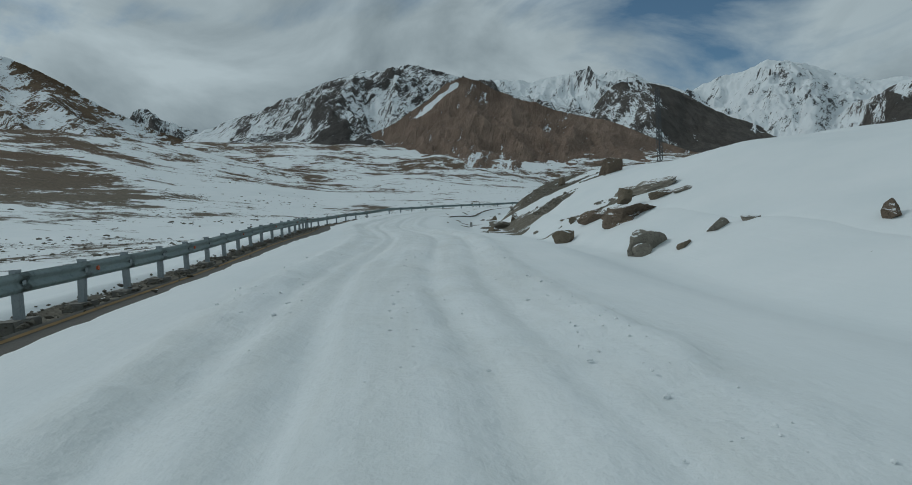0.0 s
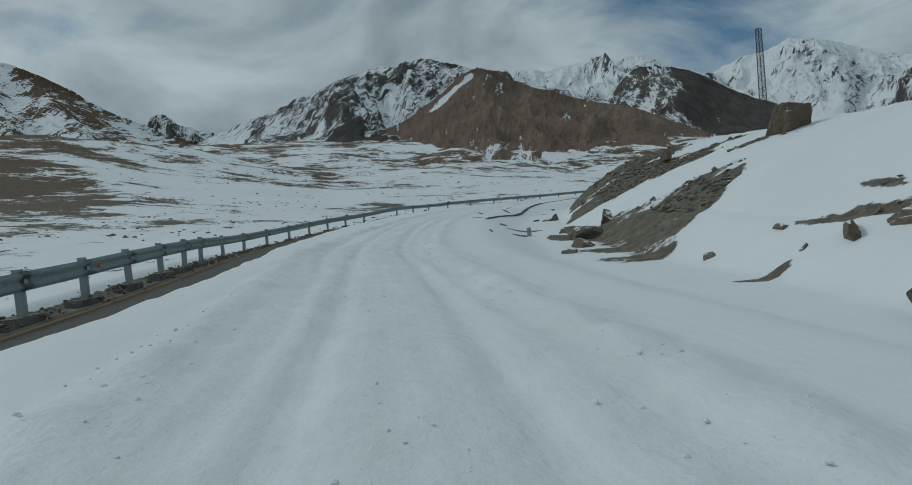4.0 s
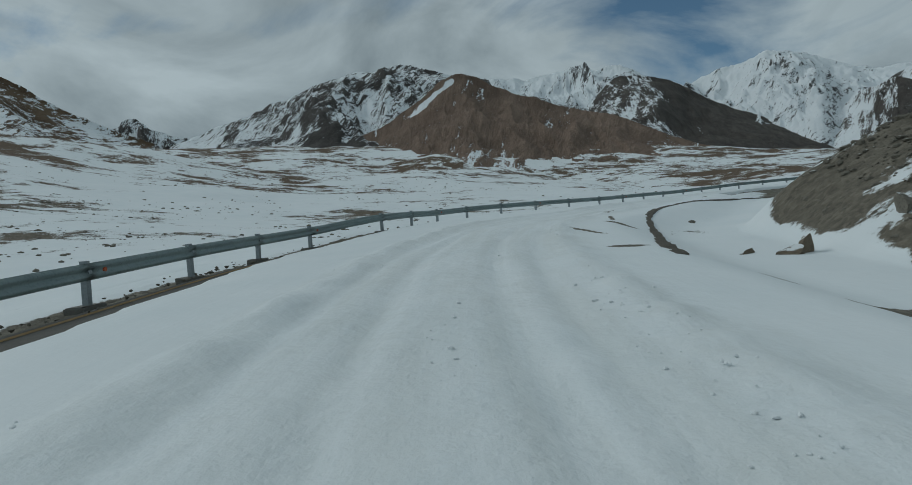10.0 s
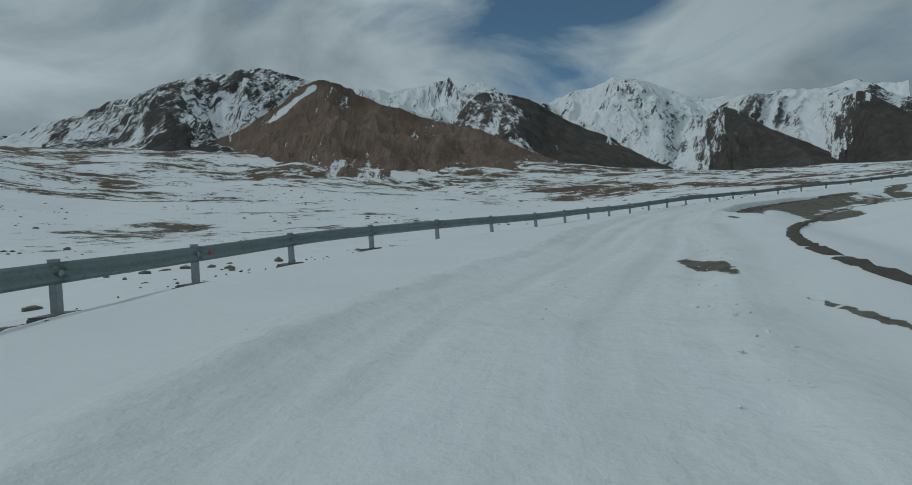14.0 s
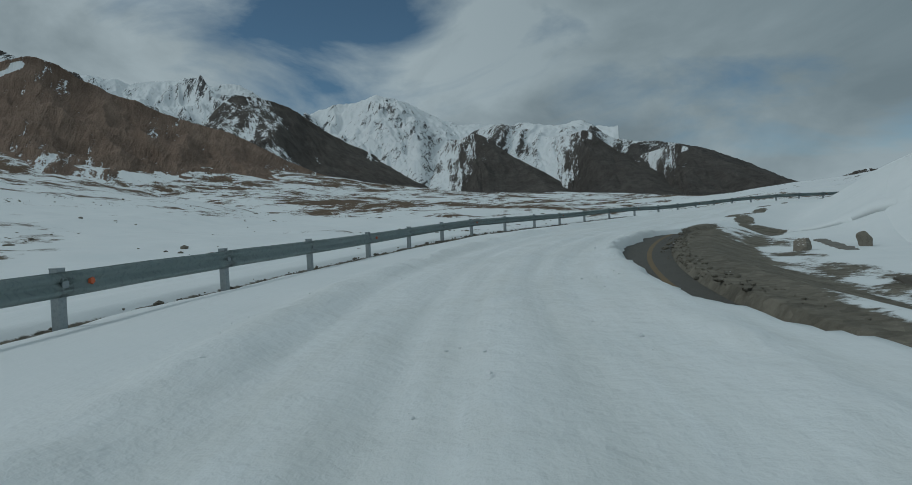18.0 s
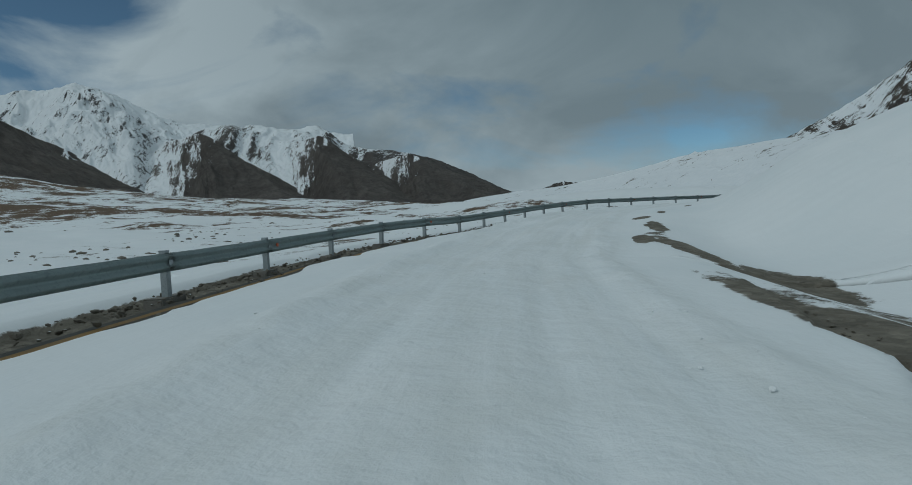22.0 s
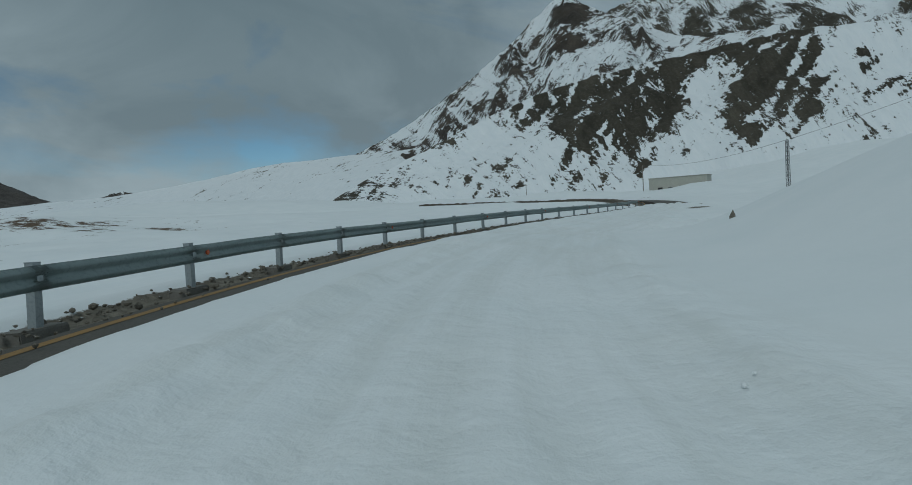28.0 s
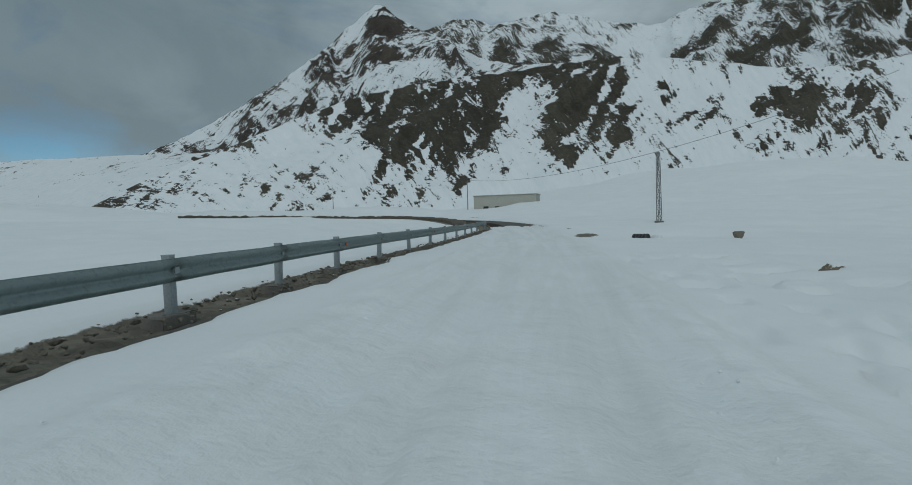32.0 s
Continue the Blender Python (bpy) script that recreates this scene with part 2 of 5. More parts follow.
def plain_material(name, a, b2, scale, rough=0.6, metal=0.0, bump=0.3, depth=0.01, own=False):
    """Two tones mottled at two scales, with fine relief."""
    m, b = material(name)
    n = Net(m)
    vec = n.local() if own else n.place()
    x = n.noise(scale, 8, 0.65, vec)
    y = n.noise(scale * 7, 6, 0.6, vec)
    col = n.mix(x, a, b2)
    col = n.mix(n.math("MULTIPLY", n.span(y, 0.5, 0.75), 0.5), col, tuple(c * 0.6 for c in a))
    n.put(b.inputs["Base Color"], col)
    n.put(b.inputs["Roughness"], n.span(y, 0.2, 0.8, rough - 0.08, min(1.0, rough + 0.1)))
    b.inputs["Metallic"].default_value = metal
    n.put(b.inputs["Normal"], n.bump(n.math("ADD", x, y), bump, depth))
    return m


def rock_material(name, a, b2, scale, snow=0.55):
    """Rock with snow caught on its upward faces."""
    m, b = material(name)
    n = Net(m)
    mid, fine = n.noise(scale, 9, 0.68), n.noise(scale * 8, 8, 0.7)
    rock = n.mix(mid, a, b2)
    rock = n.mix(n.span(fine, 0.5, 0.72), rock, tuple(c * 0.45 for c in a))
    f = n.math("ADD", n.upright(), n.math("MULTIPLY", n.math("SUBTRACT", mid, 0.5), 1.1))
    f = n.span(f, 1.32 - snow, 1.4 - snow)
    n.put(b.inputs["Base Color"], n.mix(f, rock, (0.77, 0.8, 0.81)))
    b.inputs["Roughness"].default_value = 0.9
    b.inputs["Specular IOR Level"].default_value = 0.2
    n.put(b.inputs["Normal"], n.bump(n.math("ADD", fine, mid), 0.7, 0.05))
    return m


M_GROUND = snow_ground_material()
M_ASPHALT = plain_material("asphalt", (0.062, 0.06, 0.053), (0.10, 0.094, 0.08), 3.0, 0.85, 0, 0.5, 0.01)
M_GRAVEL = plain_material("gravel_verge", (0.06, 0.055, 0.045), (0.17, 0.15, 0.12), 9.0, 0.95, 0, 0.9, 0.05)
M_LINE_WORN = plain_material("worn_yellow_line", (0.22, 0.145, 0.06), (0.10, 0.085, 0.06), 2.6, 0.85, 0, 0.3, 0.005)
M_LINE = plain_material("yellow_line", (0.36, 0.21, 0.055), (0.14, 0.10, 0.055), 2.2, 0.8, 0, 0.3, 0.005)
M_STEEL = plain_material("galvanised_steel", (0.26, 0.33, 0.335), (0.40, 0.46, 0.46), 2.0, 0.42, 0.55, 0.15, 0.003)
M_POST = plain_material("weathered_post_steel", (0.25, 0.29, 0.31), (0.35, 0.39, 0.40), 4.0, 0.55, 0.4, 0.15, 0.003)
M_CONCRETE = plain_material("concrete", (0.12, 0.118, 0.105), (0.22, 0.212, 0.19), 6.0, 0.9, 0, 0.5, 0.01)
M_DARKSTEEL = plain_material("dark_steel", (0.06, 0.065, 0.07), (0.12, 0.125, 0.13), 5.0, 0.6, 0.5, 0.2, 0.003)
M_RED = plain_material("orange_reflector", (0.62, 0.13, 0.03), (0.5, 0.09, 0.03), 30.0, 0.4, 0, 0.1, 0.001)
M_WHITE = plain_material("white_painted_stone", (0.30, 0.31, 0.30), (0.46, 0.47, 0.45), 12.0, 0.85, 0, 0.4, 0.006)
M_WALL = plain_material("pale_sheet_wall", (0.34, 0.35, 0.31), (0.44, 0.44, 0.39), 1.2, 0.7, 0, 0.15, 0.01)
M_WOOD = plain_material("grey_wood", (0.16, 0.14, 0.12), (0.25, 0.22, 0.19), 8.0, 0.85, 0, 0.4, 0.005)
M_DARK = plain_material("dark_opening", (0.02, 0.02, 0.022), (0.035, 0.035, 0.035), 6.0, 0.8)
M_ROCK = rock_material("brown_rock", (0.115, 0.095, 0.07), (0.27, 0.225, 0.165), 2.2, 0.56)
M_GREYROCK = rock_material("grey_rock", (0.16, 0.15, 0.125), (0.33, 0.30, 0.25), 2.6, 0.5)
M_REDROCK = rock_material("red_brown_rock", (0.105, 0.082, 0.062), (0.225, 0.175, 0.13), 2.0, 0.5)
M_STONE = rock_material("loose_stone", (0.115, 0.108, 0.09), (0.26, 0.24, 0.195), 5.0, 0.3)
M_CLOD = plain_material("snow_clod", (0.70, 0.74, 0.755), (0.79, 0.815, 0.825), 9.0, 0.7, 0, 0.4, 0.01)

# ---- terrain ----
def hash2(ix, iy, seed):
    h = (ix.astype(np.int64) * 374761393 + iy.astype(np.int64) * 668265263 + seed * 1442695041) & 0xFFFFFFFF
    h = ((h ^ (h >> 13)) * 1274126177) & 0xFFFFFFFF
    return ((h ^ (h >> 16)) & 0xFFFF) / 65535.0


def vnoise(x, y, seed=0):
    """Smooth noise, 0 to 1, one lattice step a unit."""
    ix, iy = np.floor(x), np.floor(y)
    u, v = x - ix, y - iy
    u, v = u * u * u * (u * (u * 6 - 15) + 10), v * v * v * (v * (v * 6 - 15) + 10)
    a, b = hash2(ix, iy, seed), hash2(ix + 1, iy, seed)
    c, d = hash2(ix, iy + 1, seed), hash2(ix + 1, iy + 1, seed)
    return (a * (1 - u) + b * u) * (1 - v) + (c * (1 - u) + d * u) * v


def fbm(x, y, seed=0, octaves=5, gain=0.5):
    total, amp, norm = 0.0, 1.0, 0.0
    for k in range(octaves):
        total = total + amp * vnoise(x * 2**k + 17.3 * k, y * 2**k - 9.1 * k, seed + k)
        norm += amp
        amp *= gain
    return total / norm


def ridged(x, y, seed=0, octaves=5, gain=0.5):
    total, amp, norm = 0.0, 1.0, 0.0
    for k in range(octaves):
        total = total + amp * (1 - np.abs(2 * vnoise(x * 2**k + 5.7 * k, y * 2**k + 3.3 * k, seed + k) - 1))
        norm += amp
        amp *= gain
    return total / norm


def ramp(x, a, b):
    """0 below a, 1 above b, smooth between; also for a > b."""
    u = np.clip((x - a) / (b - a), 0, 1)
    return u * u * (3 - 2 * u)


# The road's middle, along the way the car takes, with its height.
ROAD = np.array([
    (2.5, -60, -2.2), (1.2, -30, -1.1), (0, 0, 0.03), (-1.04, 11.9, 0.47), (-1.44, 23.7, 0.96), (-3.4, 36.1, 1.2), (-4.89, 44.9, 1.51), (-5.25, 53.4, 1.9),
    (-5.1, 61.5, 2.3), (-4.2, 70.5, 2.75), (-2, 79.5, 3.12), (4, 88.5, 3.5), (9.5, 97.3, 3.84), (17.6, 107.3, 4.34), (27.8, 115.3, 4.77), (40.3, 121.9, 5.22),
    (43.5, 123.05, 5.36), (50.5, 125.4, 5.84), (57.8, 126.86, 6.38), (65, 127.16, 6.55), (72.3, 126.55, 6.68), (79.2, 125.2, 6.77), (85.3, 123.45, 6.89), (91.3, 121.5, 7),
    (97.44, 118.83, 6.88), (111.51, 110.49, 7.14), (126.86, 102.05, 7.46), (140.91, 95.24, 7.84), (158.78, 88.47, 8.47), (175.3, 87.41, 9.11), (185.99, 96.43, 9.5), (190.86, 113, 9.95),
    (191.21, 135.87, 10.4), (189.42, 177.76, 11.3)], float)


def smooth_line(points, step):
    """Catmull-Rom through the points, resampled at even steps."""
    p = np.vstack([2 * points[0] - points[1], points, 2 * points[-1] - points[-2]])
    out = []
    for k in range(1, len(p) - 2):
        u = np.linspace(0, 1, 24, endpoint=False)[:, None]
        a, b, c, d = p[k - 1], p[k], p[k + 1], p[k + 2]
        out.append(0.5 * (2 * b + (c - a) * u + (2 * a - 5 * b + 4 * c - d) * u**2 + (3 * b - a - 3 * c + d) * u**3))
    out = np.vstack(out + [p[-2:-1]])
    s = np.r_[0, np.cumsum(np.linalg.norm(np.diff(out[:, :2], axis=0), axis=1))]
    at = np.arange(0, s[-1], step)
    return np.stack([np.interp(at, s, out[:, k]) for k in range(out.shape[1])], 1)


LINE = smooth_line(ROAD, 0.5)
AHEAD = np.gradient(LINE[:, :2], axis=0)
AHEAD /= np.linalg.norm(AHEAD, axis=1)[:, None]
RIGHT = np.stack([AHEAD[:, 1], -AHEAD[:, 0]], 1)


def along(x, y):
    """Distance along the road's middle, distance to its right, and the road's height there."""
    x, y = np.asarray(x, float).ravel(), np.asarray(y, float).ravel()
    s, d, z = np.zeros(len(x)), np.zeros(len(x)), np.zeros(len(x))
    step = 8000
    for k in range(0, len(x), step):
        q = np.stack([x[k:k + step], y[k:k + step]], 1)
        far = (q[:, None, 0] - LINE[None, ::2, 0]) ** 2 + (q[:, None, 1] - LINE[None, ::2, 1]) ** 2
        n = far.argmin(1) * 2
        off = q - LINE[n, :2]
        ds = (off * AHEAD[n]).sum(1)
        s[k:k + step] = n * 0.5 + ds
        side = (off * RIGHT[n]).sum(1)
        d[k:k + step] = np.where(side < 0, -1, 1) * np.sqrt(np.maximum(far.min(1) - np.clip(ds, -1, 1) ** 2, 0))
        z[k:k + step] = np.interp(n * 0.5 + ds, np.arange(len(LINE)) * 0.5, LINE[:, 2])
    return s, d, z


# The foot of the guardrail on the outer edge.
RAIL = np.array([
    (-3.5, -30, -0.75), (-5.6, -5, -0.15), (-6.35, 5, 0.22), (-6.8, 9.7, 0.42), (-7.6, 17.6, 0.70), (-8.5, 27, 1.2), (-8.9, 33.8, 1.52), (-9.9, 41.6, 1.85), (-11.6, 50, 1.95),
    (-12.1, 57.5, 2.2), (-11.7, 67.4, 2.68), (-10.5, 75.3, 3.05), (-8.4, 80.8, 3.5), (-6.0, 88.3, 3.72), (-2.9, 93.6, 3.95), (1.8, 98.8, 4.1),
    (7.1, 103.6, 4.2), (12.4, 109.2, 4.4), (18.2, 114.8, 4.62), (26.8, 121.2, 5.08), (37.5, 126.75, 5.42), (41.95, 128.6, 5.6), (45.6, 129.5, 5.77), (49.2, 130.1, 5.9), (52.7, 130.6, 5.98), (59.5, 131.6, 6.3),
    (66, 132.1, 6.65), (73.3, 131.9, 6.99), (80.5, 130.6, 7.13), (87.4, 128.5, 7.23), (94.0, 125.8, 7.29), (100.2, 122.5, 7.40), (106.5, 118.95, 7.48), (113, 115.2, 7.55), (120, 110.9, 7.62),
    (128, 106.1, 7.70), (134, 102.6, 7.78), (138, 100.3, 7.84), (142, 97.6, 7.95)], float)


def edge_of_road():
    """For each step of the road: how far left the guardrail stands, and the height of its foot."""
    r = smooth_line(RAIL, 0.25)
    off, z = np.zeros(len(LINE)), np.zeros(len(LINE))
    for k, (p, side) in enumerate(zip(LINE, RIGHT)):
        way = r[:, :2] - p[:2]
        side_d = way @ side
        ahead_d = np.abs(way @ np.array([-side[1], side[0]])) + 100 * (side_d > 0) + 100 * (side_d < -14)
        n = ahead_d.argmin()
        off[k], z[k] = (-side_d[n], r[n, 2]) if ahead_d[n] < 1.5 else (np.nan, np.nan)
    good = ~np.isnan(off)
    n = np.arange(len(LINE))
    off, z = np.interp(n, n[good], off[good]), np.interp(n, n[good], (z - LINE[:, 2])[good])
    soft = np.ones(13) / 13
    return np.convolve(np.pad(off, 6, "edge"), soft, "valid"), np.convolve(np.pad(z, 6, "edge"), soft, "valid")


EDGE_OFF, EDGE_RISE = edge_of_road()


def cross_fall(s, d):
    """Height over the road's middle at d to its right."""
    k = np.arange(len(LINE)) * 0.5
    off, rise = np.interp(s, k, EDGE_OFF), np.interp(s, k, EDGE_RISE) - 0.04
    return np.where(d < 0, rise * np.clip(-d / off, 0, 1.08), -0.045 * np.clip(d, 0, 4.5))


S0 = float(along([0.0], [0.0])[0][0])          # the road's length where the drive begins


def valley(x, y):
    """The open valley: rising to the west and north, and gently to the east."""
    gap2 = np.full(np.shape(x), 1e12)
    for px, py, _ in ROAD[::2]:
        gap2 = np.minimum(gap2, (x - px) ** 2 + (y - py) ** 2)
    away = np.maximum(np.sqrt(gap2) - 14, 0) / 200
    lift = np.interp(np.degrees(np.arctan2(x, y - 60)), [-180, -100, -60, -38, -18, -2, 30, 60, 180], [0, 26, 32, 30, 17, 12, 2, 0, 0])
    west = 0.04 * np.minimum(y, 420) - 0.7 + lift * np.minimum(away, 1.35) ** 1.5
    east = 6.82 + 0.036 * (x - 98.7) + 0.008 * (y - 106.8)
    w = ramp(x, 20, 150)
    z = west * (1 - w) + east * w
    r = np.hypot(x, y - 60)
    b = np.degrees(np.arctan2(x, y - 60))
    e = np.interp(b, [-180, -90, -30, -10, 0, 19, 34, 60, 80, 100, 130, 180], [3, 7, 8.6, 8.4, 7.8, 5.8, 3.6, 1.9, 2.4, 3, 5, 3])
    far = np.minimum(r, 1300) * np.tan(np.radians(e))
    k = ramp(r, 330, 950)
    z = z * (1 - k) + far * k
    roll = (fbm(x / 90 + 3, y / 90, 11, 4) - 0.5) * 13 * ramp(r, 90, 350) + (fbm(x / 22, y / 22, 21, 4) - 0.5) * 2.6 * ramp(r, 50, 140)
    # fans of snow at the foot of the southern slope
    fan = 11.4 * np.exp(-((x - 265) / 70) ** 2 - ((y + 24) / 51) ** 2) + 7.6 * np.exp(-((x - 183) / 51) ** 2 - ((y + 44) / 70) ** 2)
    hollow = 0.8 * np.exp(-((x - 136) / 16) ** 2 - ((y - 82) / 11) ** 2)
    dip = 0.35 * np.exp(-((x - 130) / 7) ** 2 - ((y - 88.6) / 3.2) ** 2)
    lx, ly = (x - 133.5) * 0.857 - (y - 94.6) * 0.515, (x - 133.5) * 0.515 + (y - 94.6) * 0.857
    rim = 0.45 * np.exp(-(lx / 9) ** 2 - (ly / 2.2) ** 2)
    return z + roll + fan - hollow - dip + rim


def bank(x, y, s, d, z):
    """What rises to the right of the road, above the ditch."""
    t = s - S0
    # rocky spur beside the first stretch
    foot = np.interp(t, [-60, 0, 12, 25, 40, 60, 75, 85, 100, 112], [7, 7, 7.5, 8, 9.5, 9.5, 9.2, 8.5, 11.5, 22])
    steep = np.interp(t, [-60, 8, 22, 32, 66, 80], [0.24, 0.26, 0.38, 0.66, 0.70, 1.0])
    over = np.maximum(d - foot, 0)
    first = np.minimum(over, 11) * steep + np.maximum(over - 11, 0) * np.interp(y, [26, 44], [0.22, 0.06])
    cap = np.interp(y, [28, 48, 63, 77], [12.0, 7.2, 6.6, 5.2])
    first = cap * np.tanh(first / cap)
    first = 17 * (1 - np.exp(-first / 17)) * ramp(t, 107, 89) * ramp(x, 66, 36) * ramp(y, 118, 98)
    # smooth snow bank on the inside of the long bend
    q = d - np.interp(t, [112, 126, 140, 155.4, 173.8, 198.3, 217.3], [17, 12.5, 10, 6.6, 4.2, 5.6, 7.6])
    over2 = 0.5 * (q + np.sqrt(q * q + 2.5)) - 0.1
    second = 9.0 * (1 - np.exp(-over2 * np.interp(t, [160, 178, 186, 194], [0.84, 0.84, 0.72, 0.52]) / 9.0)) * ramp(t, 112, 136) * ramp(t, 217.3, 193.4) * ramp(np.hypot(x - 78, y - 100), 46, 28)
    # the knoll that carries the mast
    knoll = 4.2 * np.exp(-((x - 34) / 14) ** 2 - ((y - 85) / 13) ** 2)
    dip = 1.0 * np.exp(-((x - 134) / 10) ** 2 - ((y - 86) / 9) ** 2) * ramp(d, 4, 7.5)
    return np.maximum(first, knoll) + second - dip


def ground_height(x, y, fine=True):
    """The lie of the land with snow, anywhere."""
    shape = np.shape(x)
    x, y = np.ravel(x).astype(float), np.ravel(y).astype(float)
    z = valley(x, y)
    near = (x > -80) & (x < 290) & (y > -110) & (y < 220)
    s, d, zr = along(x[near], y[near])
    cross = zr + cross_fall(s, d)
    ditch = 0.8 * ramp(d, 3.9, 7.0) * ramp(s - S0, 189.6, 152.6) * ramp(s - S0, -20, 18)
    left = ramp(-d, 7.2, 32)
    zl = cross * (1 - left) + (z[near] - 0.6 * ramp(-d, 7, 10)) * left - 0.45 * ramp(-d, 6.9, 9.5) * (1 - left)
    right = ramp(d, 10, 40)
    zright = (cross - ditch) * (1 - right) + z[near] * right + bank(x[near], y[near], s, d, zr)
    zz = np.where(d < 0, zl, zright)
    k = ramp(np.maximum(np.abs(x[near] - 97) - 117, np.abs(y[near] - 57) - 100), 60, 0)
    z[near] = zz * k + z[near] * (1 - k)
    if fine:
        bump = (fbm(x / 5, y / 5, 31, 4) - 0.5) * 0.5
        gate = np.ones(len(x))
        gate[near] = ramp(np.abs(d), 7, 14)
        z = z + bump * gate
    return z.reshape(shape)


def height(x, y):
    return float(ground_height(np.array([x]), np.array([y]))[0])


def mesh_grid(name, xs, ys, zs, mat, values=None, smooth=True):
    """A sheet from 2-D arrays of points, with named values at its points."""
    n, m = xs.shape
    co = np.stack([xs.ravel(), ys.ravel(), zs.ravel()], 1)
    i = np.arange(n * m).reshape(n, m)
    quads = np.stack([i[:-1, :-1].ravel(), i[1:, :-1].ravel(), i[1:, 1:].ravel(), i[:-1, 1:].ravel()], 1)
    me = bpy.data.meshes.new(name)
    me.vertices.add(len(co))
    me.vertices.foreach_set("co", co.ravel())
    me.loops.add(quads.size)
    me.loops.foreach_set("vertex_index", quads.ravel())
    me.polygons.add(len(quads))
    me.polygons.foreach_set("loop_start", np.arange(0, quads.size, 4))
    me.polygons.foreach_set("loop_total", np.full(len(quads), 4))
    me.polygons.foreach_set("use_smooth", np.full(len(quads), smooth))
    for key, value in (values or {}).items():
        if value.ndim == 3:
            a = me.attributes.new(key, "FLOAT_VECTOR", "POINT")
            a.data.foreach_set("vector", value.reshape(-1, 3).ravel())
        else:
            a = me.attributes.new(key, "FLOAT", "POINT")
            a.data.foreach_set("value", value.ravel())
    me.update()
    me.materials.append(mat)
    return new(name, me)


def axis(lo, a, b, hi, step, grow):
    """Even steps between a and b, and ever wider ones out to lo and hi."""
    mid = list(np.arange(a, b, step))
    up, w = [b], step
    while up[-1] < hi:
        w *= grow
        up.append(up[-1] + w)
    down, w = [a], step
    while down[-1] > lo:
        w *= grow
        down.append(down[-1] - w)
    return np.array(down[:0:-1] + mid + up)


def ellipse(x, y, cx, cy, a, b, turn=0.0):
    """1 in the middle of an ellipse, 0 at its rim, below 0 outside."""
    c, s = math.cos(radians(turn)), math.sin(radians(turn))
    u, v = (x - cx) * c + (y - cy) * s, -(x - cx) * s + (y - cy) * c
    return 1 - np.sqrt((u / a) ** 2 + (v / b) ** 2)


